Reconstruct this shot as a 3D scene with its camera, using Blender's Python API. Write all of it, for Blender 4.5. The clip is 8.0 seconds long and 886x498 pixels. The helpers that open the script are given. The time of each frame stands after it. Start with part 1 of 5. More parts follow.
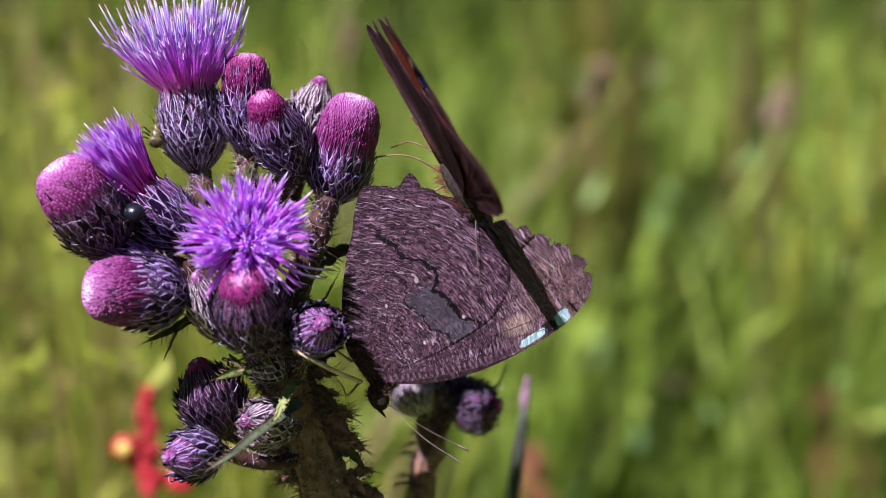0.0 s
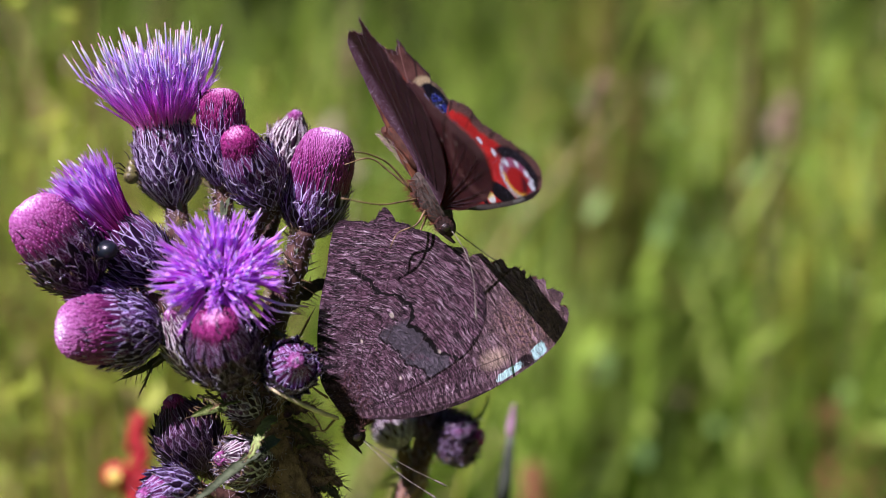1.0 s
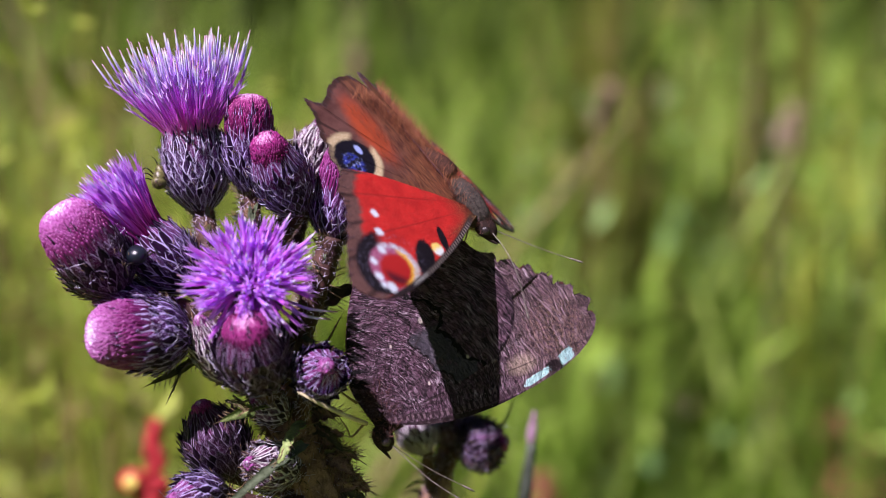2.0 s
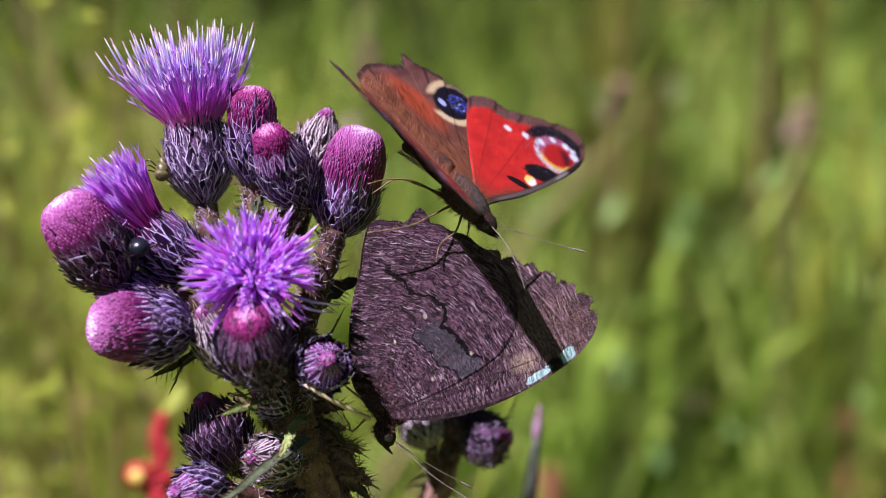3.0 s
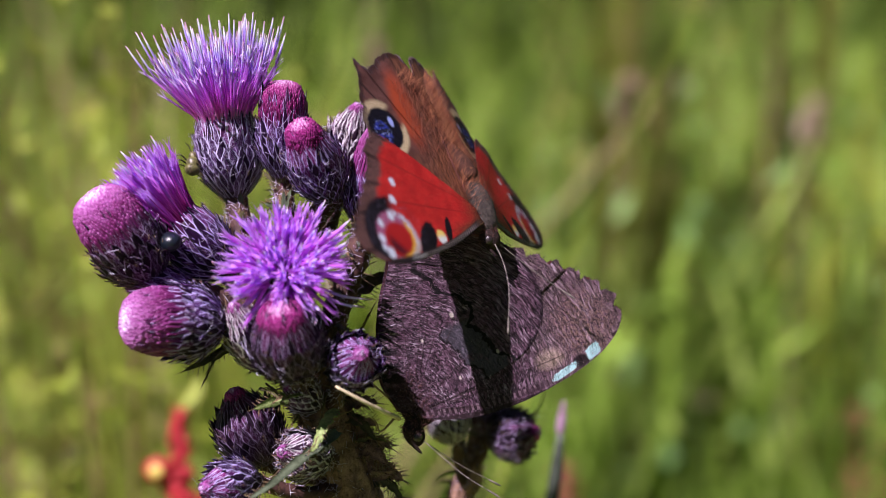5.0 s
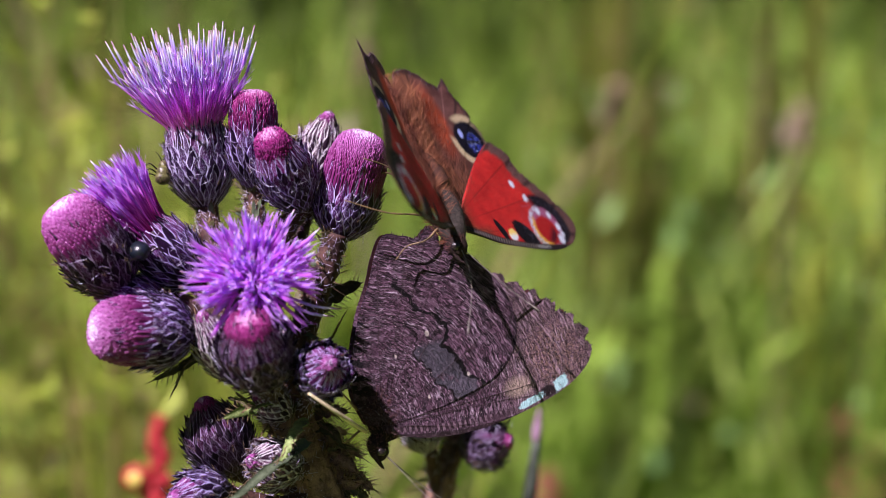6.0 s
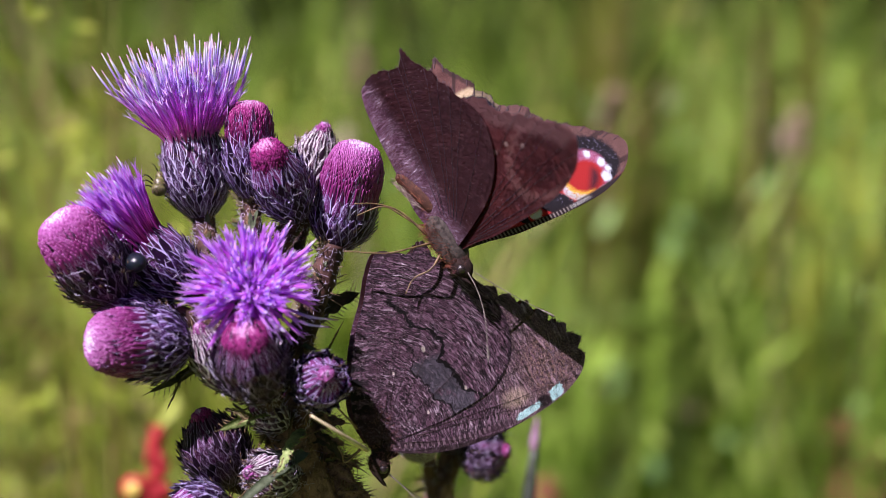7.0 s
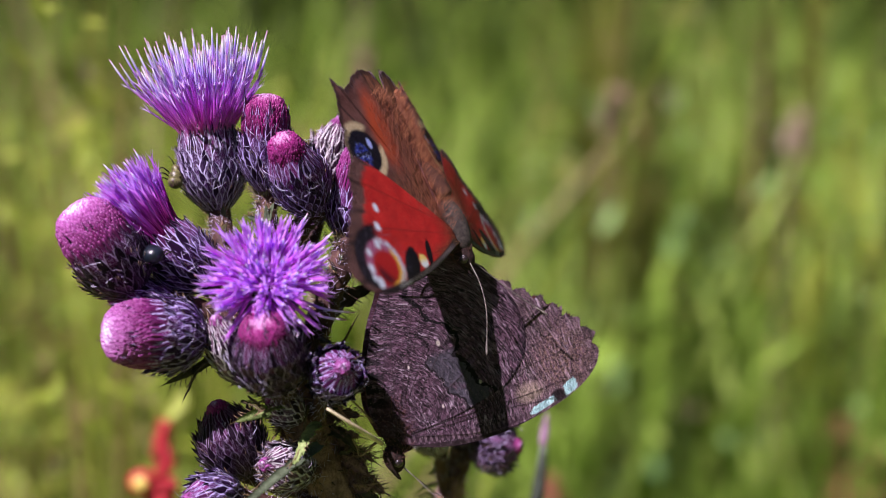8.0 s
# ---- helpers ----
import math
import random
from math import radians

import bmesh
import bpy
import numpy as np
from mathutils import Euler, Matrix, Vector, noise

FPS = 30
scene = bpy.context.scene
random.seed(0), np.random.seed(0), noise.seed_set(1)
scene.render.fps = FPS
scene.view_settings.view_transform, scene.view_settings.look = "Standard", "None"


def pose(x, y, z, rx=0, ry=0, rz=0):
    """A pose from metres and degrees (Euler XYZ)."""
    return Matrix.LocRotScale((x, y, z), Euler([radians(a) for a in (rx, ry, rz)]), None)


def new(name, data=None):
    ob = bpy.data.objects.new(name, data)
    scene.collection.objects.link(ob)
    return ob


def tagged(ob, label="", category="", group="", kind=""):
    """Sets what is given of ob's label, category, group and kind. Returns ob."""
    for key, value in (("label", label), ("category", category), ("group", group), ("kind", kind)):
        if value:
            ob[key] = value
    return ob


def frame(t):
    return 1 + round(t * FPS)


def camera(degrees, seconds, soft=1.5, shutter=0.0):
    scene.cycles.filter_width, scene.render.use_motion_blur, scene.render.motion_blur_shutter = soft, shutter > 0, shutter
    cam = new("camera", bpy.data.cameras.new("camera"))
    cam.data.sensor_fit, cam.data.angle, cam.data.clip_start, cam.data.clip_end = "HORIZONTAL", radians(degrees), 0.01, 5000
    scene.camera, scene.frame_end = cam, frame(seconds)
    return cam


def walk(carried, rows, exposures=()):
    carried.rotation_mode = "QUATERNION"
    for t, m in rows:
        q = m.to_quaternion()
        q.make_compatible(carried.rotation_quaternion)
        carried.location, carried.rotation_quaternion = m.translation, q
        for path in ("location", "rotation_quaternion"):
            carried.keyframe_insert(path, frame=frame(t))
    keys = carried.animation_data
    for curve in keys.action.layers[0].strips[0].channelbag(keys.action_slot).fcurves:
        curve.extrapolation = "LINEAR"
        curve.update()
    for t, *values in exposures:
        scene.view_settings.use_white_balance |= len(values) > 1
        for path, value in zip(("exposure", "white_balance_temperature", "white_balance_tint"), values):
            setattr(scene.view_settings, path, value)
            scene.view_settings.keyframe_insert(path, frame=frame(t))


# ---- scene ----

MM = 0.001
# The frame in which the thistle and its visitors are laid out: x right, y ahead, z up, in millimetres from the first eye.
EYE, TILT = 0.80, -18.0
REF = pose(0, 0, EYE, TILT, 0, 0)

cam = camera(36.0, 8.0, soft=0.5)
cam.data.dof.use_dof = True
cam.data.dof.focus_distance = 0.1765
cam.data.dof.aperture_fstop = 12.0

# seconds, x, y, z (mm), yaw, pitch, roll (degrees)
PATH = [
    (0.0, 0.00, 0.00, 0.00, 0.00, 0.00, 0.00),
    (0.5, 2.64, 0.43, 1.38, 0.24, 0.33, -0.06),
    (1.0, 4.34, 0.82, 2.84, 0.37, 0.52, -0.44),
    (1.5, 3.72, 0.92, 2.99, 0.34, 0.83, -0.61),
    (2.0, 0.90, 0.57, 2.50, 0.44, 0.87, -0.37),
    (2.2, 0.35, 0.60, 2.23, 0.52, 0.85, -0.34),
    (3.3, 2.27, 1.69, 2.25, 0.97, 0.56, -0.16),
    (3.5, 2.18, 1.44, 2.60, 0.95, 0.46, -0.23),
    (4.0, 1.04, 1.67, 2.54, 1.29, 0.39, -0.32),
    (4.2, -0.10, 1.68, 2.61, 1.34, 0.52, -0.16),
    (5.3, -1.59, 1.63, 1.72, 0.93, 0.58, -0.02),
    (5.5, -1.05, 1.50, 1.66, 0.81, 0.67, 0.02),
    (6.0, 1.18, 1.72, 2.53, 0.73, 0.75, -0.11),
    (6.5, 2.25, 1.84, 3.41, 0.68, 0.89, -0.37),
    (7.0, 1.38, 1.67, 2.99, 0.65, 1.03, -0.34),
    (7.5, -0.38, 1.20, 2.50, 0.56, 1.08, -0.16),
    (8.0, -0.78, 1.04, 2.22, 0.60, 1.02, -0.02),
]


def eye_pose(x, y, z, yaw, pitch, roll):
    return REF @ pose(x * MM, y * MM, z * MM, 0, 0, yaw) @ pose(0, 0, 0, 90 + pitch, 0, 0) @ pose(0, 0, 0, 0, 0, roll)


walk(cam, [(t, eye_pose(*row)) for t, *row in PATH])

# ---- light ----
SUN_WAY = (REF.to_3x3() @ Vector((0.42, 0.60, -0.68))).normalized()
sun = new("sun", bpy.data.lights.new("sun", "SUN"))
sun.data.energy = 5.5
sun.data.angle = radians(0.55)
sun.data.color = (1.09, 0.93, 1.13)
sun.matrix_world = Matrix.Translation((0, 0, 5)) @ SUN_WAY.to_track_quat("-Z", "Y").to_matrix().to_4x4()

world = bpy.data.worlds.new("sky")
scene.world = world
world.use_nodes = True
sky = world.node_tree.nodes.new("ShaderNodeTexSky")
sky.sky_type = "NISHITA"
sky.sun_disc = False
sky.sun_elevation = math.asin(-SUN_WAY.z)
sky.sun_rotation = math.atan2(-SUN_WAY.x, -SUN_WAY.y)
sky_out = world.node_tree.nodes["Background"]
sky_out.inputs["Strength"].default_value = 0.018
world.node_tree.links.new(sky.outputs[0], sky_out.inputs["Color"])
scene.view_settings.exposure = 0.63


# ---- shader arithmetic ----
class Val:
    """A number in a node tree, with arithmetic."""

    def __init__(self, tree, socket):
        self.tree, self.socket = tree, socket

    def op(self, kind, other=None, third=None):
        node = self.tree.nodes.new("ShaderNodeMath")
        node.operation = kind
        for k, v in enumerate((self, other, third)):
            if isinstance(v, Val):
                self.tree.links.new(v.socket, node.inputs[k])
            elif v is not None:
                node.inputs[k].default_value = v
        return Val(self.tree, node.outputs[0])

    def __add__(self, o):
        return self.op("ADD", o)

    def __sub__(self, o):
        return self.op("SUBTRACT", o)

    def __mul__(self, o):
        return self.op("MULTIPLY", o)

    def __truediv__(self, o):
        return self.op("DIVIDE", o)

    def above(self, a, soft=0.2):
        """0 below a, 1 above it, with a soft step."""
        node = self.tree.nodes.new("ShaderNodeMapRange")
        node.interpolation_type = "SMOOTHSTEP"
        self.tree.links.new(self.socket, node.inputs["Value"])
        node.inputs["From Min"].default_value = a - soft
        node.inputs["From Max"].default_value = a + soft
        return Val(self.tree, node.outputs[0])

    def below(self, a, soft=0.2):
        return self.above(a, soft) * -1.0 + 1.0


class Paint:
    """A material: its tree, shader and the usual textures."""

    def __init__(self, name, rough=0.6, spec=0.3, sheen=0.0):
        self.mat = bpy.data.materials.new(name)
        self.mat.use_nodes = True
        self.tree = self.mat.node_tree
        self.shader = self.tree.nodes["Principled BSDF"]
        self.shader.inputs["Roughness"].default_value = rough
        self.shader.inputs["Specular IOR Level"].default_value = spec
        self.shader.inputs["Sheen Weight"].default_value = sheen
        self.where = None

    def plane(self):
        """The place on the sheet as two numbers, from its UV layer."""
        node = self.tree.nodes.new("ShaderNodeUVMap")
        node.uv_map = "uv"
        self.where = node.outputs[0]
        part_of = self.tree.nodes.new("ShaderNodeSeparateXYZ")
        self.tree.links.new(node.outputs[0], part_of.inputs[0])
        return Val(self.tree, part_of.outputs[0]), Val(self.tree, part_of.outputs[1])

    def rim(self):
        """How far out towards the wing's edge (0 to 1), and where along that edge (0 to 1)."""
        node = self.tree.nodes.new("ShaderNodeUVMap")
        node.uv_map = "rim"
        part_of = self.tree.nodes.new("ShaderNodeSeparateXYZ")
        self.tree.links.new(node.outputs[0], part_of.inputs[0])
        return Val(self.tree, part_of.outputs[0]), Val(self.tree, part_of.outputs[1])

    def body(self):
        node = self.tree.nodes.new("ShaderNodeTexCoord")
        self.where = node.outputs["Object"]

    def noise(self, scale, detail=3.0, rough=0.6, stretch=None, distort=0.0):
        node = self.tree.nodes.new("ShaderNodeTexNoise")
        node.inputs["Scale"].default_value = scale
        node.inputs["Detail"].default_value = detail
        node.inputs["Roughness"].default_value = rough
        node.inputs["Distortion"].default_value = distort
        at = self.where
        if stretch:
            mapping = self.tree.nodes.new("ShaderNodeMapping")
            mapping.inputs["Scale"].default_value = stretch
            self.tree.links.new(at, mapping.inputs["Vector"])
            at = mapping.outputs[0]
        if at:
            self.tree.links.new(at, node.inputs["Vector"])
        return Val(self.tree, node.outputs[0])

    def joined(self, x, y):
        """Two numbers as a place for a texture."""
        node = self.tree.nodes.new("ShaderNodeCombineXYZ")
        self.tree.links.new(x.socket, node.inputs[0])
        self.tree.links.new(y.socket, node.inputs[1])
        return node.outputs[0]

    def island(self):
        node = self.tree.nodes.new("ShaderNodeNewGeometry")
        return Val(self.tree, node.outputs["Random Per Island"])

    def each(self):
        node = self.tree.nodes.new("ShaderNodeObjectInfo")
        return Val(self.tree, node.outputs["Random"])

    def mix(self, share, a, b):
        node = self.tree.nodes.new("ShaderNodeMix")
        node.data_type = "RGBA"
        if isinstance(share, Val):
            self.tree.links.new(share.socket, node.inputs["Factor"])
        else:
            node.inputs["Factor"].default_value = share
        for v, k in ((a, 6), (b, 7)):
            if isinstance(v, tuple):
                node.inputs[k].default_value = (*v, 1)
            else:
                self.tree.links.new(v, node.inputs[k])
        return node.outputs[2]

    def ramp(self, value, *stops):
        node = self.tree.nodes.new("ShaderNodeValToRGB")
        while len(node.color_ramp.elements) < len(stops):
            node.color_ramp.elements.new(0.5)
        for e, (at, colour) in zip(node.color_ramp.elements, stops):
            e.position, e.color = at, (*colour, 1)
        self.tree.links.new(value.socket, node.inputs[0])
        return node.outputs[0]

    def colour(self, c):
        if isinstance(c, tuple):
            self.shader.inputs["Base Color"].default_value = (*c, 1)
        else:
            self.tree.links.new(c, self.shader.inputs["Base Color"])
        return self

    def relief(self, value, strength=0.5, deep=0.0001):
        node = self.tree.nodes.new("ShaderNodeBump")
        node.inputs["Strength"].default_value = strength
        node.inputs["Distance"].default_value = deep
        self.tree.links.new(value.socket, node.inputs["Height"])
        self.tree.links.new(node.outputs[0], self.shader.inputs["Normal"])
        return self

    def rough_by(self, value):
        self.tree.links.new(value.socket, self.shader.inputs["Roughness"])
        return self

    def lets_through(self, share, colour):
        """Light that passes through a thin sheet."""
        thin = self.tree.nodes.new("ShaderNodeBsdfTranslucent")
        if isinstance(colour, tuple):
            thin.inputs[0].default_value = (*colour, 1)
        else:
            self.tree.links.new(colour, thin.inputs[0])
        both = self.tree.nodes.new("ShaderNodeMixShader")
        both.inputs[0].default_value = share
        out = self.tree.nodes["Material Output"]
        self.tree.links.new(self.shader.outputs[0], both.inputs[1])
        self.tree.links.new(thin.outputs[0], both.inputs[2])
        self.tree.links.new(both.outputs[0], out.inputs["Surface"])
        return self


# ---- materials ----
def plain_organic(name, dark, light, scale, rough=0.6, spec=0.3, bump=0.5, sheen=0.0):
    p = Paint(name, rough, spec, sheen)
    p.body()
    big, fine = p.noise(scale, 3), p.noise(scale * 7, 2)
    p.colour(p.mix((big * 0.65 + fine * 0.35).above(0.5, 0.22), dark, light))
    return p.relief(fine, bump, 0.0001).mat


def floret_paint(name, low, mid, high, tip, thin=0.68):
    """Runs along each floret, from its foot to its tip."""
    p = Paint(name, 0.38, 0.45)
    u, v = p.plane()
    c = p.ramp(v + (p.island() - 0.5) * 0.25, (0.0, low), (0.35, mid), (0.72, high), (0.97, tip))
    grain = p.noise(6.0, 2)
    c = p.mix(grain.above(0.68, 0.1) * 0.22, c, (0.70, 0.45, 0.86))
    return p.colour(c).lets_through(thin, c).mat


def bract_paint(name, dark, light, edge, rim_from=0.80, mouth=(0.15, 0.008, 0.095)):
    """u runs across the bract, from -1 to 1, v along it; the second sheet tells how near the mouth of the head it grows."""
    p = Paint(name, 0.5, 0.18)
    u, v = p.plane()
    side = u.op("ABSOLUTE")
    own = p.each()
    shift = p.tree.nodes.new("ShaderNodeVectorMath")
    shift.operation = "ADD"
    p.tree.links.new(p.where, shift.inputs[0])
    p.tree.links.new(p.joined(own * 37.0, own * 91.0), shift.inputs[1])
    p.where = shift.outputs[0]
    ragged = p.noise(2.6, 3, 0.7)
    stripe = p.noise(2.5, 3, stretch=(6, 0.8, 1))
    base = p.mix((stripe + (own - 0.5) * 0.4).above(0.52, 0.18), dark, light)
    share, _ = p.rim()
    base = p.mix((share + (own - 0.5) * 0.3).above(0.80, 0.18) * 0.75, base, mouth)
    rim = (side + (ragged - 0.5) * 0.5).above(rim_from, 0.06) * ragged.above(0.40, 0.05) * v.below(0.94, 0.1)
    wool = (ragged - 0.5).op("ABSOLUTE").below(0.012, 0.012) * (own + stripe * 0.4).above(0.55, 0.1)
    c = p.mix(rim * 0.9, base, edge)
    return p.colour(p.mix(wool * 0.75, c, edge)).relief(stripe, 0.8, 0.00015).mat


def under_paint(name, fore, marked=True):
    """The underside of a wing, like bark; u outwards, v forwards, in millimetres."""
    p = Paint(name, 0.62, 0.22 if marked else 0.10)
    u, v = p.plane()
    out, along = p.rim()
    a, b = u + 3.0, v - 1.0
    r = (a * a + b * b).op("SQRT")
    wob, mid_wob, fine, grain = p.noise(0.30, 2, 0.5), p.noise(1.1, 3, 0.6), p.noise(2.6, 4, 0.75), p.noise(8.0, 2, 0.6)
    patch, broken = p.noise(0.33, 2, 0.6), p.noise(0.7, 3, 0.7)
    # wavy wrinkles across the veins, fine and coarse
    turn = b.op("ARCTAN2", a)
    sheet = p.where
    p.where = p.joined(r * 2.2 + wob * 3.2 + mid_wob * 0.8, turn * 6.0)
    ridge = p.noise(1.0, 2, 0.5)
    p.where = p.joined(r * 3.8 + wob * 5.0 + mid_wob * 1.5, turn * 11.0)
    ridge2 = p.noise(1.0, 3, 0.6)
    p.where = sheet
    cuts = (ridge2 - 0.5).op("ABSOLUTE").below(0.030, 0.028) * broken.above(0.40, 0.12)
    cuts2 = (ridge - 0.5).op("ABSOLUTE").below(0.026, 0.024) * patch.above(0.42, 0.10)
    wave = (ridge2 - 0.5) * 3.0 + (ridge - 0.5) * 2.0
    tone = (grain - 0.5) * 0.40 + (fine - 0.5) * 0.50 + (patch - 0.5) * 0.45 + wave * 0.19 + 0.475
    c = p.ramp(tone, (0.22, (0.026, 0.009, 0.020)), (0.42, (0.150, 0.074, 0.114)), (0.58, (0.270, 0.175, 0.234)), (0.80, (0.76, 0.65, 0.74)))
    dark = (0.008, 0.003, 0.006)
    if not marked:
        # the forewing's red paints in the glow of light through the wing
        plain = p.mix(tone.above(0.52, 0.35), (0.012, 0.003, 0.0035), (0.115, 0.024, 0.021) if fore else (0.058, 0.017, 0.018))
        c = p.mix(u.above(2.6, 1.6) * 0.95 if not fore else 0.95, c, plain)
        c = p.mix((cuts * 0.6 + cuts2 * 0.4) * (0.3 if fore else 0.55), c, dark)
    else:
        c = p.mix(cuts * 0.88, c, dark)
        c = p.mix(cuts2 * 0.85, c, dark)
    if fore and not marked:
        blot = (((u - 19.5) / 4.2).op("POWER", 2.0) + ((v + 1.0) / 3.4).op("POWER", 2.0)).op("SQRT") + (mid_wob - 0.5) * 0.8
        c = p.mix(blot.below(0.9, 0.45) * 0.45, c, (0.014, 0.004, 0.006))
        c = p.mix((blot - 1.25).op("ABSOLUTE").below(0.14, 0.1) * u.below(20.0, 2.0) * 0.45, c, (0.22, 0.11, 0.10))
        c = p.mix((out + (fine - 0.5) * 0.06).above(0.90, 0.03) * along.above(0.40, 0.02) * 0.6, c, (0.16, 0.085, 0.085))
        for a, b in ((9.6, -7.4), (12.4, -6.4), (14.2, -5.6), (16.4, -5.4), (18.4, -3.8)):
            dot = ((u - a) * (u - a) + (v - b) * (v - b)).op("SQRT") + (fine - 0.5) * 0.3
            c = p.mix(dot.below(0.30, 0.14) * 0.7, c, (0.36, 0.25, 0.22))
        edge = v - (u * 0.365 - u * u * 0.0094)
        c = p.mix((edge + 1.1).op("ABSOLUTE").below(0.12, 0.08) * u.below(17.0, 2.0) * 0.7, c, dark)
    elif fore:
        near = ((u - 19.4) * (u - 19.4) + (v - 0.5) * (v - 0.5) * 2.2).op("SQRT") + (fine - 0.5) * 2.5
        c = p.mix(near.below(1.8, 0.9) * 0.8 * fine.above(0.42, 0.15), c, (0.62, 0.47, 0.36))
        lit = u.above(17.5, 3.0) * grain.above(0.56, 0.06)
        c = p.mix(lit * 0.6, c, (0.58, 0.42, 0.38))
        warm = ((u - 25.5) * (u - 25.5) + (v + 2.0) * (v + 2.0) * 0.8).op("SQRT")
        c = p.mix(warm.below(4.0, 2.0) * fine.above(0.52, 0.08) * 0.35, c, (0.52, 0.30, 0.19))
        costa = v - (u * 0.36 - u * u * 0.0108 + 1.0)
        band = (costa + 0.75).op("ABSOLUTE").below(0.42, 0.12) * u.below(18.5, 1.5)
        ticks = (u * 8.6 + mid_wob * 3.0).op("SINE")
        c = p.mix(band * 0.75, c, (0.040, 0.018, 0.026))
        c = p.mix(band * ticks.above(0.1, 0.3) * broken.above(0.46, 0.1) * 0.7, c, (0.34, 0.22, 0.27))
        c = p.mix(costa.above(-0.12, 0.12) * 0.85, c, (0.026, 0.012, 0.014))
        c = p.mix((((u - 23.3) / 1.3).op("POWER", 2.0) + ((v - 2.2) / 0.9).op("POWER", 2.0)).op("SQRT").below(0.9, 0.25), c, (0.018, 0.009, 0.012))
        for a, b, w, h, k in ((20.7, 2.75, 1.9, 0.50, 0.20), (25.3, 1.65, 1.05, 0.85, 0.30)):
            spot = (((u - a) / w).op("POWER", 4.0) + ((v - b + (u - a) * k) / h).op("POWER", 4.0)).op("SQRT").op("SQRT") + (fine - 0.5) * 1.1 + (grain - 0.5) * 0.4
            c = p.mix(spot.below(0.97, 0.08), c, (0.58, 0.92, 0.92))
    elif marked:
        # a jagged dark line across the wing, with slate fields behind it
        at = p.ramp((v + 17.0) / 16.0, *[(max(0.0, min(1.0, (y + 17.0) / 16.0)), (x / 20.0,) * 3) for y, x in ((-16.5, 6.7), (-14.6, 8.2), (-13.0, 8.5), (-11.8, 10.7), (-10.1, 11.9), (-8.6, 11.6), (-7.8, 10.8), (-6.2, 11.9), (-4.5, 12.5), (-3.1, 12.9), (-1.8, 14.7))])
        bend = p.tree.nodes.new("ShaderNodeRGBToBW")
        p.tree.links.new(at, bend.inputs[0])
        off = u - Val(p.tree, bend.outputs[0]) * 20.0 + (mid_wob - 0.5) * 1.6 + (fine - 0.5) * 0.8
        field = off.below(-0.2, 0.25) * off.above(-4.3, 0.4) * v.above(-8.4, 0.5) * (patch + fine * 0.3).above(0.50, 0.06)
        c = p.mix(field * 0.85, c, p.mix(grain.above(0.5, 0.2), (0.048, 0.044, 0.060), (0.130, 0.122, 0.150)))
        c = p.mix(off.op("ABSOLUTE").below(0.36, 0.10) * v.above(-17.5, 0.8), c, (0.004, 0.002, 0.003))
        c = p.mix((off + 4.3).op("ABSOLUTE").below(0.15, 0.10) * v.above(-13.0, 1.5) * 0.85, c, (0.006, 0.003, 0.004))
        c = p.mix((off - 3.4).op("ABSOLUTE").below(0.10, 0.10) * v.above(-15.0, 1.5) * broken.above(0.5, 0.1) * 0.7, c, dark)
        root = (u + wob * 2.0).below(1.6, 1.5) * v.below(-3.0, 2.0)
        streak = ((v + mid_wob * 2.6) * 3.4 - u * 1.2).op("SINE").above(-0.1, 0.4)
        c = p.mix(root * streak, c, (0.003, 0.001, 0.003))
        c = p.mix(v.above(-4.5, 2.0) * u.below(1.5, 1.5) * 0.6, c, (0.050, 0.018, 0.020))
        for a, b, w in ((9.1, -9.7, 0.27), (13.1, -3.1, 0.18), (7.2, -1.8, 0.16), (4.3, -8.0, 0.15)):
            dot = ((u - a) * (u - a) + (v - b) * (v - b) * 0.5).op("SQRT") + (grain - 0.5) * 0.4
            c = p.mix(dot.below(w, 0.08), c, (0.74, 0.66, 0.58))
        c = p.mix(out.above(0.975, 0.012) * along.above(0.12, 0.03) * along.below(0.70, 0.03) * 0.45, c, dark)
    specks = p.noise(4.4, 0).above(0.80, 0.02)
    c = p.mix(specks * (1.0 if marked else 0.35), c, (0.50, 0.40, 0.40))
    p.colour(c).relief(tone * 0.8 - cuts * 0.9 - cuts2 * 0.8 + wave * 0.12, 1.0, 0.00040 if marked else 0.0002)
    if not marked:
        p.lets_through(0.22, (0.50, 0.10, 0.05) if fore else (0.40, 0.13, 0.06))
    return p.mat


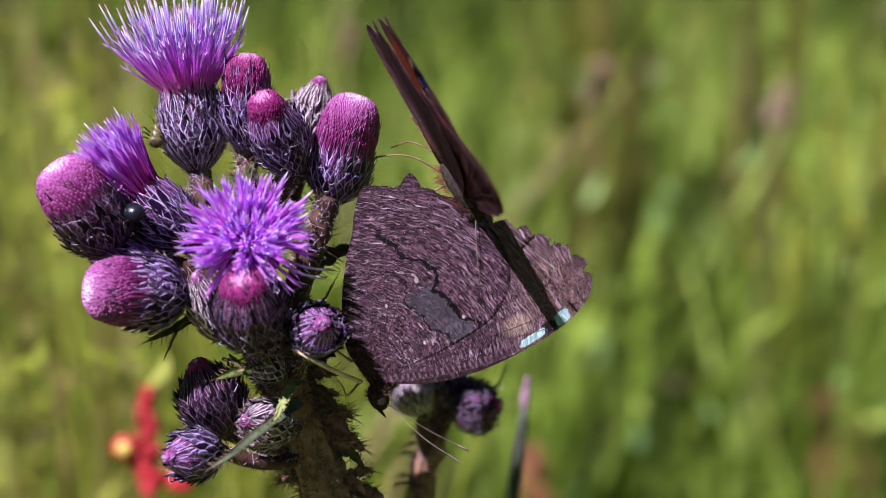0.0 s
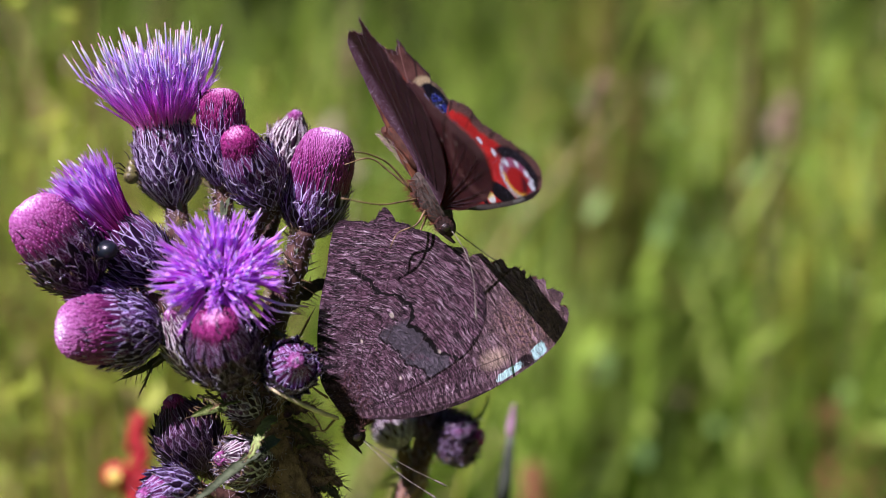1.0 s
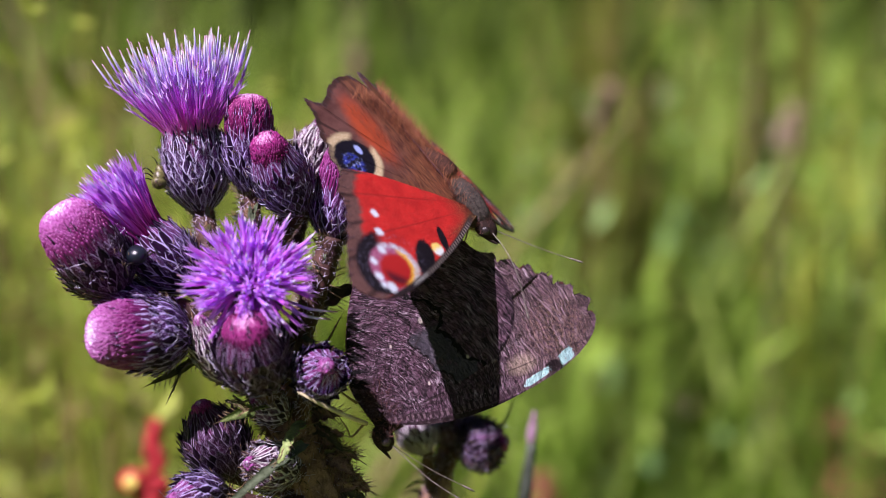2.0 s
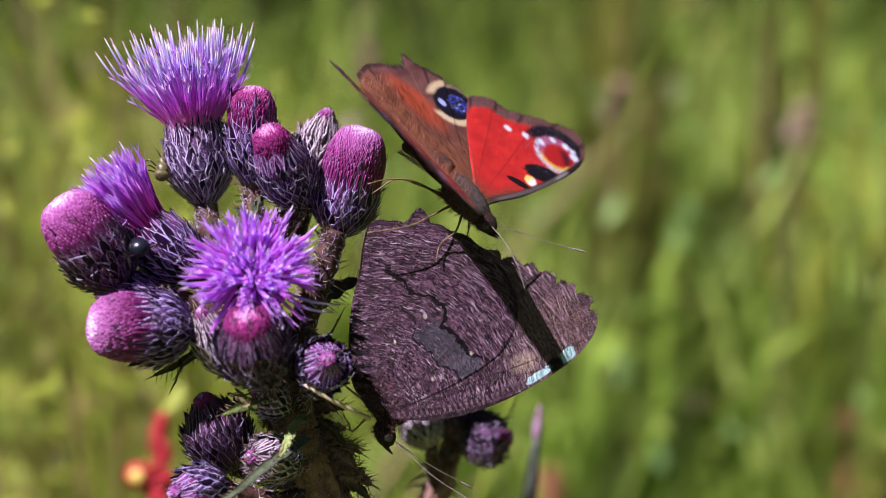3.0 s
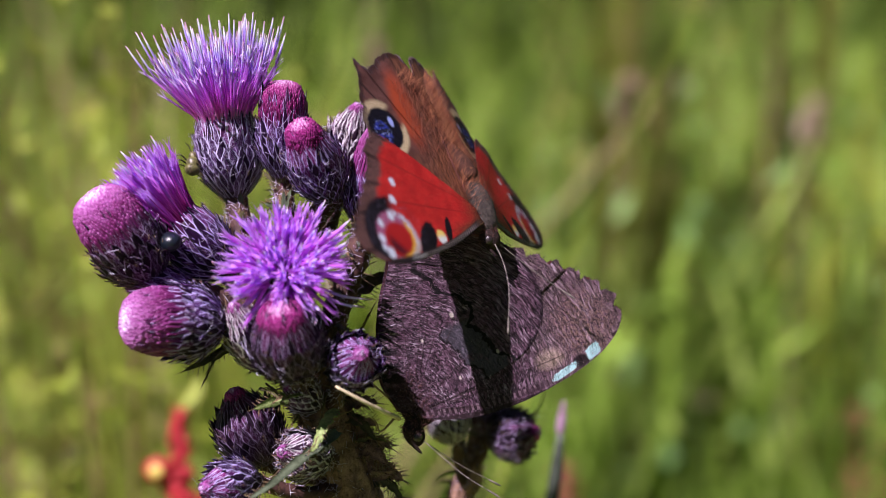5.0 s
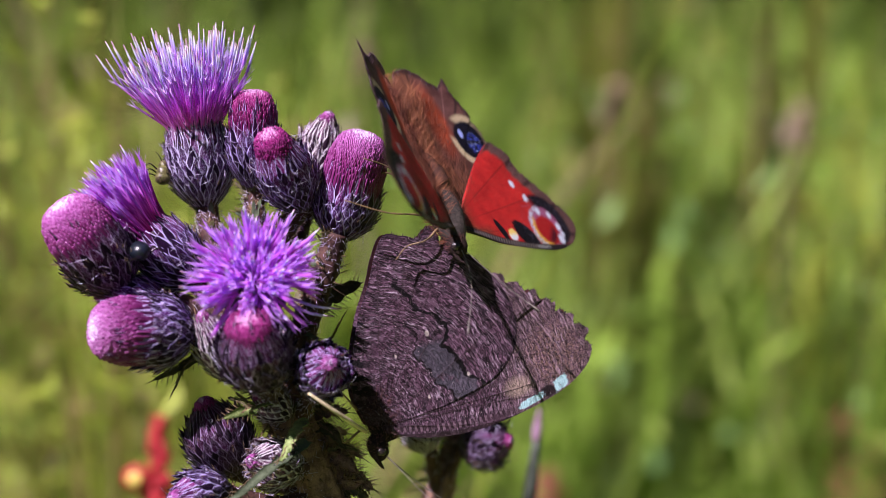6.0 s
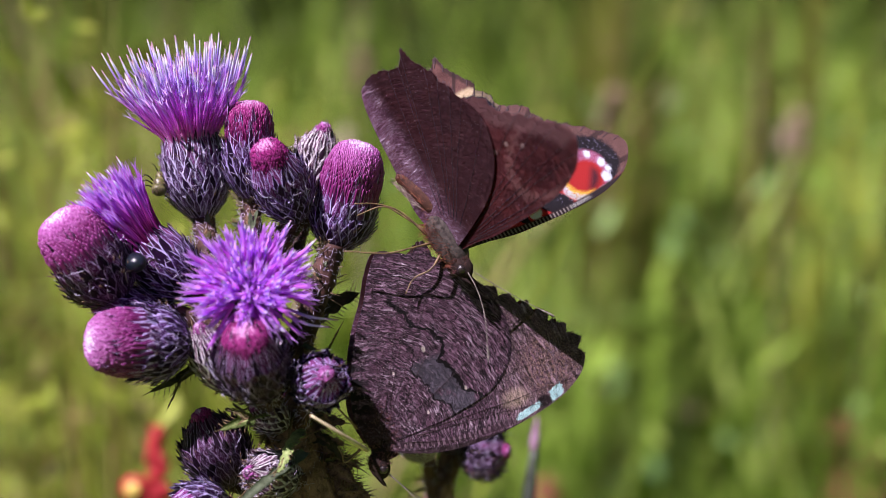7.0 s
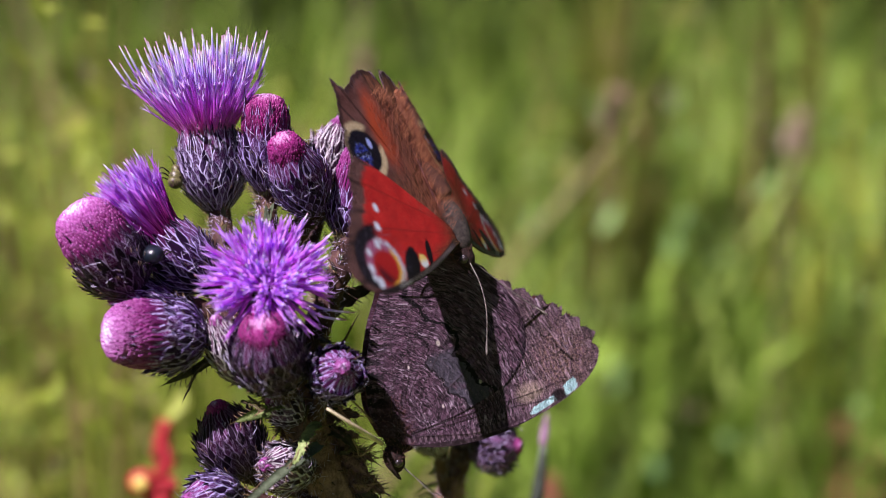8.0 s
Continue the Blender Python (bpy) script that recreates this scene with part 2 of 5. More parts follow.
def upper_fore_paint():
    """The upperside of the forewing: brick red with an eye at the tip."""
    p = Paint("forewing_upper", 0.55, 0.2)
    u, v = p.plane()
    out, along = p.rim()
    grain, big, mid = p.noise(6.0, 3, 0.75), p.noise(0.5, 3, 0.6), p.noise(1.8, 4, 0.7)
    rag = (grain - 0.5) * 2.6 + (mid - 0.5) * 2.0
    red = p.mix(((grain - 0.5) * 1.3 + (big - 0.5) * 0.6 + 0.5).above(0.5, 0.3), (0.30, 0.007, 0.009), (0.66, 0.030, 0.026))
    black = (0.006, 0.004, 0.007)
    ang = v.op("ARCTAN2", u + 2.0)
    c = p.mix(((ang * 21.0).op("SINE")).above(0.985, 0.012) * 0.5, red, (0.16, 0.008, 0.008))
    c = p.mix(p.noise(9.0, 1).above(0.66, 0.05) * 0.35, c, (0.85, 0.26, 0.16))
    # brown outer border with darker veins
    brown = p.mix((grain * 0.7 + mid * 0.3).above(0.5, 0.14), (0.055, 0.024, 0.022), (0.20, 0.105, 0.090))
    border = (out + rag * 0.018).above(0.895, 0.025) * along.above(0.30, 0.02) * along.below(0.86, 0.02)
    c = p.mix(border, c, brown)
    c = p.mix(border * ((ang * 34.0).op("SINE")).above(0.9, 0.08) * 0.7, c, (0.020, 0.010, 0.009))
    # dark root with gold scales
    root = (u - v * 0.15).below(3.4, 2.0) + v.above(0.2, 0.9) * u.below(7.0, 2.0)
    c = p.mix(root * 0.75, c, p.mix(grain.above(0.56, 0.06), (0.030, 0.012, 0.009), (0.40, 0.24, 0.10)))
    # the eye
    dx, dy = u - 18.8, v - 0.2
    d = (dx * dx + dy * dy * 0.95).op("SQRT") + rag * 0.30
    c = p.mix(d.below(5.2, 0.4) * (dx * 0.95 - dy * 0.35).above(0.2, 1.0) * (out + rag * 0.012).below(0.955, 0.02), c, black)
    side = (u - 13.4) - (v - 1.0) * 0.55
    bar = ((side / 1.75).op("POWER", 2.0) + ((v - 1.5) / 2.5).op("POWER", 2.0)).op("SQRT") + rag * 0.22
    c = p.mix(bar.below(1.0, 0.1), c, black)
    side = (u - 8.8) - (v - 0.6) * 0.42
    bar = ((side / 0.62).op("POWER", 2.0) + ((v - 0.5) / 1.7).op("POWER", 2.0)).op("SQRT") + rag * 0.2
    c = p.mix(bar.below(1.0, 0.12), c, black)
    patch = (((u - 10.75) / 0.85).op("POWER", 2.0) + ((v - 1.25) / 0.95).op("POWER", 2.0)).op("SQRT") + rag * 0.3
    c = p.mix(patch.below(1.0, 0.2), c, p.mix((v + rag * 0.4).above(1.2, 0.4), (0.80, 0.62, 0.16), (0.74, 0.82, 0.80)))
    # violet bloom, yellow crescent, red and maroon pupil inside a broken pale ring
    c = p.mix(d.below(3.3, 0.3), c, p.mix(grain.above(0.5, 0.12), (0.20, 0.022, 0.055), (0.48, 0.20, 0.36)))
    pupil = ((dx + 0.1) * (dx + 0.1) + (dy - 0.55) * (dy - 0.55)).op("SQRT") + rag * 0.3
    c = p.mix(pupil.below(2.5, 0.4), c, (0.36, 0.014, 0.014))
    c = p.mix(pupil.below(1.8, 0.5) * (dx * 0.8 + dy * 0.6).above(0.9, 0.7), c, (0.060, 0.006, 0.014))
    c = p.mix(d.below(3.0, 0.25) * d.above(2.3, 0.3) * (dy * 0.55 - dx).above(1.3, 0.6) * grain.above(0.42, 0.1), c, (0.80, 0.48, 0.06))
    ring = d.below(3.55, 0.25) * d.above(2.8, 0.25)
    c = p.mix(ring * (dy * 0.25 - dx).above(-0.3, 0.8) * (mid + grain * 0.6).above(0.78, 0.10), c, (0.54, 0.60, 0.68))
    c = p.mix(ring * (dy - dx * 0.4).above(2.2, 0.5) * grain.above(0.45, 0.1) * 0.7, c, (0.52, 0.52, 0.40))
    for a, b, w in ((15.2, -6.8, 0.55), (16.8, -4.5, 0.58), (18.4, -2.5, 0.55), (20.6, -1.9, 0.50), (21.6, 0.0, 0.58), (21.2, 2.0, 0.72), (21.9, 1.2, 0.45)):
        spot = ((u - a) * (u - a) + (v - b) * (v - b) * 0.6).op("SQRT") + rag * 0.30
        c = p.mix(spot.below(w * 0.82, 0.16), c, (0.60, 0.68, 0.76))
    c = p.mix(d.below(5.0, 0.4) * d.above(3.2, 0.3) * p.noise(2.6, 3, 0.7).above(0.60, 0.05) * 0.35, c, (0.30, 0.28, 0.42))
    # front edge, dark with fine pale ticks
    costa = v - (u * 0.365 - u * u * 0.0094)
    c = p.mix(costa.above(-0.75, 0.2) * u.above(2.0, 1.0), c, (0.022, 0.014, 0.016))
    ticks = (u * 13.0).op("SINE").above(0.2, 0.4) * (costa + 0.30 + rag * 0.08).op("ABSOLUTE").below(0.30, 0.12) * u.below(16.0, 2.0) * u.above(3.0, 1.0)
    c = p.mix(ticks * 0.45, c, (0.50, 0.44, 0.40))
    c = p.mix((costa + 0.35).op("ABSOLUTE").below(0.22, 0.12) * (u - 16.5).op("ABSOLUTE").below(1.4, 0.5) * grain.above(0.45, 0.1) * 0.5, c, (0.60, 0.62, 0.60))
    p.colour(c).relief(grain, 0.7, 0.00015).lets_through(0.20, c)
    return p.mat


def upper_hind_paint():
    """The upperside of the hindwing: brown, a dull red field and a blue eye."""
    p = Paint("hindwing_upper", 0.6, 0.2)
    u, v = p.plane()
    out, along = p.rim()
    grain, big, mid = p.noise(6.0, 3, 0.7), p.noise(0.45, 3, 0.6), p.noise(1.7, 4, 0.7)
    rag = (grain - 0.5) * 2.4 + (mid - 0.5) * 1.8
    c = p.mix((grain * 0.5 + big * 0.5).above(0.5, 0.2), (0.065, 0.024, 0.020), (0.19, 0.088, 0.074))
    ang = v.op("ARCTAN2", u + 1.0)
    c = p.mix(((ang * 17.0).op("SINE")).above(0.985, 0.012) * 0.75, c, (0.014, 0.007, 0.006))
    field = (((u - 5.4 - (v + 17.0) * 0.06) / 2.2).op("POWER", 2.0) + ((v + 16.6) / 5.6).op("POWER", 2.0)).op("SQRT") + rag * 0.25
    c = p.mix(field.below(0.9, 0.4) * 0.85, c, (0.44, 0.070, 0.022))
    hairs = p.noise(1.0, 3, 0.7, stretch=(5.0, 0.5, 1))
    root = (u - v * 0.05).below(4.4, 1.6) + v.above(-9.5, 2.5) * u.below(9.0, 2.0)
    c = p.mix(root * 0.75, c, p.mix(hairs.above(0.5, 0.1), (0.070, 0.026, 0.016), (0.30, 0.125, 0.058)))
    dx, dy = u - 11.1, v + 14.0
    d = (dx * dx + dy * dy).op("SQRT") + rag * 0.30
    away = dx * 0.55 - dy * 0.83
    cream = p.mix(grain.above(0.5, 0.15), (0.46, 0.34, 0.17), (0.74, 0.64, 0.42))
    c = p.mix(d.below(4.0, 0.3) * away.below(-1.8, 0.5), c, cream)
    c = p.mix(d.below(4.1, 0.35) * away.above(1.3, 0.5) * 0.9, c, cream)
    c = p.mix(d.below(3.0, 0.22), c, (0.006, 0.005, 0.012))
    blue = p.noise(1.5, 3, 0.7)
    inner = ((dx - 0.6) * (dx - 0.6) * 1.3 + (dy - 0.4) * (dy - 0.4)).op("SQRT") + rag * 0.35
    c = p.mix(inner.below(1.6, 0.4) * blue.above(0.52, 0.06), c, (0.030, 0.050, 0.36))
    c = p.mix(inner.below(1.6, 0.4) * p.noise(2.8, 3).above(0.60, 0.05), c, (0.34, 0.42, 0.74))
    spot = ((dx + 1.6) * (dx + 1.6) * 2.5 + (dy + 0.9) * (dy + 0.9) * 0.9).op("SQRT") + rag * 0.25
    c = p.mix(spot.below(0.7, 0.2), c, (0.36, 0.44, 0.84))
    c = p.mix((out + rag * 0.015).above(0.972, 0.010) * 0.7, c, (0.02, 0.012, 0.010))
    p.colour(c).relief(grain * 0.6 + hairs * 0.4, 0.8, 0.00018).lets_through(0.22, c)
    return p.mat


UNDER_FORE, UNDER_HIND = under_paint("forewing_under", True), under_paint("hindwing_under", False)
UNDER_FORE_PLAIN, UNDER_HIND_PLAIN = under_paint("forewing_under_plain", True, False), under_paint("hindwing_under_plain", False, False)
UPPER_FORE, UPPER_HIND = upper_fore_paint(), upper_hind_paint()
VEIN = plain_organic("vein", (0.020, 0.011, 0.014), (0.085, 0.048, 0.058), 900, 0.5)
FUR = plain_organic("body_fur", (0.008, 0.005, 0.005), (0.050, 0.030, 0.025), 1600, 0.8, 0.15, 1.0)
THORAX_TOP = plain_organic("thorax_fur", (0.022, 0.018, 0.016), (0.105, 0.088, 0.074), 1900, 0.8, 0.2, 1.0)
HAIR = plain_organic("brown_hair", (0.060, 0.018, 0.011), (0.25, 0.078, 0.040), 500, 0.6, 0.3)
LONG_HAIR = plain_organic("long_hair", (0.20, 0.060, 0.030), (0.62, 0.27, 0.12), 500, 0.5, 0.3)
HEAD_HAIR = plain_organic("head_hair", (0.050, 0.017, 0.018), (0.23, 0.095, 0.088), 900, 0.6, 0.3)
ABDOMEN_PALE = plain_organic("abdomen_hair", (0.16, 0.11, 0.09), (0.50, 0.40, 0.33), 1500, 0.7, 0.3)
ABDOMEN = plain_organic("abdomen_fur", (0.026, 0.010, 0.007), (0.11, 0.045, 0.028), 1500, 0.7, 0.3, 1.0)
PALE_HAIR = plain_organic("pale_hair", (0.46, 0.37, 0.20), (0.86, 0.77, 0.50), 500, 0.5, 0.3)
LEG = plain_organic("leg", (0.045, 0.028, 0.016), (0.30, 0.20, 0.10), 700, 0.45, 0.4)
FEELER = plain_organic("feeler", (0.03, 0.022, 0.018), (0.28, 0.25, 0.21), 1500, 0.45, 0.4)
INSECT_EYE = plain_organic("insect_eye", (0.010, 0.008, 0.008), (0.03, 0.02, 0.018), 3000, 0.25, 0.6, 0.3)
BEETLE = plain_organic("beetle_shell", (0.004, 0.006, 0.010), (0.012, 0.018, 0.028), 900, 0.32, 0.5, 0.3)
FLY_SKIN = plain_organic("striped_skin", (0.004, 0.003, 0.003), (0.22, 0.21, 0.07), 800, 0.4, 0.5, 0.3)
BRACT = bract_paint("bract", (0.010, 0.001, 0.016), (0.066, 0.011, 0.098), (0.62, 0.54, 0.92), 0.74, (0.19, 0.010, 0.12))
BRACT_WEBBED = bract_paint("bract_webbed", (0.012, 0.003, 0.022), (0.100, 0.036, 0.140), (0.72, 0.68, 0.92), 0.70, (0.20, 0.03, 0.13))
BRACT_DARK = bract_paint("bract_dark", (0.006, 0.0006, 0.007), (0.034, 0.003, 0.030), (0.44, 0.34, 0.54), 0.84, (0.100, 0.003, 0.062))
BRACT_PALE = bract_paint("bract_pale", (0.022, 0.008, 0.020), (0.13, 0.056, 0.105), (0.84, 0.79, 0.82), 0.58, (0.12, 0.015, 0.08))
CORE = plain_organic("head_core", (0.010, 0.005, 0.010), (0.04, 0.018, 0.034), 900)
FLORET = floret_paint("floret", (0.95, 0.62, 0.62), (0.95, 0.48, 0.72), (0.84, 0.28, 0.90), (0.80, 0.66, 1.0))
FLORET_FRONT = floret_paint("floret_front", (0.80, 0.14, 0.58), (0.94, 0.36, 0.84), (0.82, 0.25, 0.90), (0.77, 0.46, 1.0))
FLORET_DEEP = floret_paint("floret_deep", (0.36, 0.012, 0.15), (0.60, 0.045, 0.36), (0.74, 0.16, 0.80), (0.76, 0.44, 1.0))
# Bud florets: own pink, with sunlit crown and shaded rim put into the colour.
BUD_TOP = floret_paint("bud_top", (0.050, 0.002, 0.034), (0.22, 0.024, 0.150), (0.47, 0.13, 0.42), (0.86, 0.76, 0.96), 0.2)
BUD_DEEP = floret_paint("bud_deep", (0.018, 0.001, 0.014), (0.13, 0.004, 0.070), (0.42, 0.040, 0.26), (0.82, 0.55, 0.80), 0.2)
STYLE = floret_paint("style", (0.74, 0.22, 0.80), (0.60, 0.46, 0.98), (0.92, 0.95, 1.0), (0.56, 0.32, 0.44), 0.35)
WEB = plain_organic("cobweb_hair", (0.40, 0.33, 0.54), (0.84, 0.80, 0.96), 600, 0.5, 0.3, 0.1)
SPINE = plain_organic("spine", (0.05, 0.03, 0.018), (0.30, 0.20, 0.10), 400, 0.4, 0.4)
STEM = plain_organic("thistle_stem", (0.060, 0.028, 0.020), (0.40, 0.24, 0.165), 700, 0.65, 0.3, 0.9)
PEDICEL = plain_organic("thistle_pedicel", (0.018, 0.008, 0.009), (0.12, 0.058, 0.045), 500, 0.65, 0.3, 0.9)
LEAF = plain_organic("thistle_leaf", (0.034, 0.034, 0.015), (0.130, 0.115, 0.050), 300, 0.6, 0.3, 0.8)
LEAF_GREY = plain_organic("woolly_leaf", (0.045, 0.060, 0.030), (0.16, 0.20, 0.12), 420, 0.7, 0.2, 0.9)
LEAF_PALE = plain_organic("pale_leaf", (0.06, 0.11, 0.02), (0.34, 0.42, 0.15), 600, 0.6, 0.3, 0.9)
SORREL_RED = plain_organic("sorrel_red", (0.22, 0.008, 0.014), (0.60, 0.04, 0.05), 260, 0.6)
SORREL_DULL = plain_organic("sorrel_dull", (0.26, 0.05, 0.05), (0.46, 0.13, 0.11), 260, 0.7)
SORREL_LEAF = plain_organic("sorrel_yellow", (0.60, 0.40, 0.06), (0.85, 0.80, 0.20), 160, 0.6)
SORREL_STEM = plain_organic("sorrel_stem", (0.16, 0.05, 0.03), (0.34, 0.14, 0.07), 90)
REED = plain_organic("reed_stem", (0.020, 0.026, 0.018), (0.10, 0.12, 0.085), 160)
REED_TIP = plain_organic("reed_tip", (0.16, 0.08, 0.13), (0.42, 0.28, 0.36), 300)


def grass_paint(name, *colours):
    """Blades that differ one from another and by the patch in which they stand."""
    p = Paint(name, 0.55, 0.3)
    p.body()
    # upright patches of tone; the darkest paint in shaded gaps between tufts
    tuft = p.noise(13.0, 2, 0.6, stretch=(1, 1, 0.35))
    big = p.noise(2.2, 2)
    stops = [(0.05 + 0.9 * k / (len(colours) - 1), c) for k, c in enumerate(colours)]
    c = p.ramp(p.island() * 0.35 + tuft.above(0.5, 0.12) * 0.6 + big * 0.5 - 0.22, *stops)
    return p.colour(c).lets_through(0.42, c).mat


GRASS = grass_paint("grass", (0.022, 0.031, 0.004), (0.108, 0.180, 0.022), (0.297, 0.465, 0.061), (0.558, 0.740, 0.166))
# Darker copy of the grass colours, dimming the sunlit tips further off.
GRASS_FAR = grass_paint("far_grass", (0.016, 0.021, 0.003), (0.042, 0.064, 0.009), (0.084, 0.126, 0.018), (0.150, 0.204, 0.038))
# Yellow-green of its own, with sunlit brightness put into the colour.
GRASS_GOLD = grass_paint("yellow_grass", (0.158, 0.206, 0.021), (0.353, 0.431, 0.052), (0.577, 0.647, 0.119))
GRASS_DARK = grass_paint("dark_grass", (0.048, 0.053, 0.008), (0.114, 0.121, 0.018), (0.228, 0.242, 0.040))
GRASS_BLUE = grass_paint("bluish_grass", (0.100, 0.200, 0.055), (0.240, 0.430, 0.120), (0.430, 0.660, 0.230))
GRASS_DRY = grass_paint("dry_grass", (0.20, 0.14, 0.05), (0.36, 0.27, 0.11), (0.56, 0.46, 0.24))
PANICLE = grass_paint("panicle", (0.357, 0.220, 0.171), (0.476, 0.360, 0.252), (0.561, 0.540, 0.342))
SOIL = Paint("meadow_soil", 0.9, 0.1)
SOIL.body()
SOIL_MIX = SOIL.noise(2.2, 5) * 0.6 + SOIL.noise(24.0, 3) * 0.4
SOIL.colour(SOIL.ramp(SOIL_MIX, (0.3, (0.060, 0.075, 0.014)), (0.5, (0.13, 0.17, 0.030)), (0.7, (0.24, 0.29, 0.06)))).relief(SOIL_MIX, 0.8, 0.03)
SOIL = SOIL.mat


# ---- mesh helpers ----
class Shape:
    """Collects points, faces, sheet coordinates and material slots for one mesh."""

    def __init__(self):
        self.verts, self.faces, self.uvs, self.slots, self.rims = [], [], [], [], []

    def add(self, points, faces, uvs=None, slot=0):
        n = len(self.verts)
        self.verts += [tuple(p) for p in points]
        self.uvs += [tuple(q) for q in uvs] if uvs else [(0.0, 0.0)] * len(points)
        self.faces += [tuple(n + i for i in f) for f in faces]
        self.slots += [slot] * len(faces)

    def mesh(self, name, *materials, smooth=True):
        me = bpy.data.meshes.new(name)
        me.from_pydata([(x * MM, y * MM, z * MM) for x, y, z in self.verts], [], self.faces)
        layer = me.uv_layers.new(name="uv")
        flat = np.empty(len(me.loops), dtype=np.int32)
        me.loops.foreach_get("vertex_index", flat)
        layer.data.foreach_set("uv", np.array(self.uvs, dtype=np.float32)[flat].ravel())
        if self.rims:
            me.uv_layers.new(name="rim").data.foreach_set("uv", np.array(self.rims, dtype=np.float32)[flat].ravel())
        for m in materials:
            me.materials.append(m)
        me.polygons.foreach_set("material_index", self.slots)
        me.polygons.foreach_set("use_smooth", [smooth] * len(me.polygons))
        me.update()
        return me


def part(name, shape, materials, parent, label="", smooth=True, at=None):
    """One mesh object under a thing or a part; shapes are in millimetres."""
    data = shape if isinstance(shape, bpy.types.Mesh) else shape.mesh(name, *(materials if isinstance(materials, (list, tuple)) else [materials]), smooth=smooth)
    ob = new(name, data)
    ob.parent = parent
    if at is not None:
        ob.matrix_basis = at
    return tagged(ob, label)


def thing(name, m, label, category, group="", kind=""):
    ob = new(name)
    ob.empty_display_size = 0.002
    ob.matrix_basis = m
    return tagged(ob, label, category, group, kind)


def vec(p):
    return Vector((float(p[0]), float(p[1]), float(p[2])))


def across(way):
    """Two directions square to way."""
    way = way.normalized()
    a = way.cross(Vector((0, 0, 1)) if abs(way.z) < 0.9 else Vector((1, 0, 0))).normalized()
    return a, way.cross(a).normalized()


def smooth_line(points, steps):
    """A Catmull-Rom line through the points."""
    p = [vec(q) if len(q) == 3 else Vector((q[0], q[1], 0)) for q in points]
    p = [p[0] * 2 - p[1]] + p + [p[-1] * 2 - p[-2]]
    out = []
    for k in range(1, len(p) - 2):
        for s in range(steps):
            t = s / steps
            a, b, c, d = p[k - 1 : k + 3]
            out.append(0.5 * (2 * b + (c - a) * t + (2 * a - 5 * b + 4 * c - d) * t * t + (3 * b - a - 3 * c + d) * t**3))
    return out + [p[-2]]


def tube(shape, points, radii, sides=8, slot=0, steps=4, knobbly=0.0, rng=random, ridged=0.0):
    """A round stalk along a smooth line."""
    line = smooth_line(points, steps)
    n = len(line)
    rings, uvs = [], []
    a = None
    for i, p in enumerate(line):
        way = (line[min(i + 1, n - 1)] - line[max(i - 1, 0)]).normalized()
        a = across(way)[0] if a is None else (a - way * a.dot(way)).normalized()
        b = way.cross(a)
        t = i / (n - 1) * (len(radii) - 1)
        k = min(int(t), len(radii) - 2)
        r = radii[k] + (radii[k + 1] - radii[k]) * (t - k)
        for s in range(sides):
            g = 2 * math.pi * s / sides
            rr = r * (1 + knobbly * (rng.random() - 0.5) + ridged * (math.cos(7 * g + 0.15 * i) + 0.5 * math.cos(11 * g)))
            rings.append(p + (a * math.cos(g) + b * math.sin(g)) * rr)
            uvs.append((s / sides * 2 - 1, i / (n - 1)))
    faces = [(i * sides + s, i * sides + (s + 1) % sides, (i + 1) * sides + (s + 1) % sides, (i + 1) * sides + s) for i in range(n - 1) for s in range(sides)]
    faces += [tuple(range(sides))[::-1], tuple((n - 1) * sides + s for s in range(sides))]
    shape.add(rings, faces, uvs, slot)


def needle(shape, foot, tip, r, slot=0, bend=None):
    """A thin spine or hair."""
    foot, tip = vec(foot), vec(tip)
    mid = (foot + tip) / 2 + (bend or Vector((0, 0, 0)))
    a, b = across(tip - foot)
    ring = [(math.cos(g), math.sin(g)) for g in (0, 2.09, 4.19)]
    pts = [foot + (a * x + b * y) * r for x, y in ring] + [mid + (a * x + b * y) * r * 0.75 for x, y in ring] + [tip]
    shape.add(pts, [(0, 1, 4, 3), (1, 2, 5, 4), (2, 0, 3, 5), (3, 4, 6), (4, 5, 6), (5, 3, 6)], [(0, 0)] * 3 + [(0, 0.5)] * 3 + [(0, 1)], slot)


def lathe(shape, foot, way, profile, sides=20, slot=0, wobble=0.0, rng=random):
    """A turned body: profile is a list of (distance along the axis, radius)."""
    foot, way = vec(foot), vec(way).normalized()
    a, b = across(way)
    pts, uvs = [], []
    for k, (h, r) in enumerate(profile):
        for s in range(sides):
            g = 2 * math.pi * s / sides
            rr = r * (1 + wobble * (rng.random() - 0.5))
            pts.append(foot + way * h + (a * math.cos(g) + b * math.sin(g)) * rr)
            uvs.append((s / sides * 2 - 1, k / (len(profile) - 1)))
    faces = [(i * sides + s, i * sides + (s + 1) % sides, (i + 1) * sides + (s + 1) % sides, (i + 1) * sides + s) for i in range(len(profile) - 1) for s in range(sides)]
    faces += [tuple(range(sides))[::-1], tuple((len(profile) - 1) * sides + s for s in range(sides))]
    shape.add(pts, faces, uvs, slot)


def ball(shape, centre, r, slot=0, stretch=(1, 1, 1), rings=10, sides=14, wobble=0.0, rng=random):
    prof = [(-math.cos(math.pi * (k + 0.15) / (rings + 0.3)), math.sin(math.pi * (k + 0.15) / (rings + 0.3))) for k in range(rings + 1)]
    sub = Shape()
    lathe(sub, (0, 0, 0), (0, 1, 0), prof, sides, 0, wobble, rng)
    c = vec(centre)
    shape.add([c + Vector((p[0] * r * stretch[0], p[1] * r * stretch[1], p[2] * r * stretch[2])) for p in sub.verts], sub.faces, sub.uvs, slot)


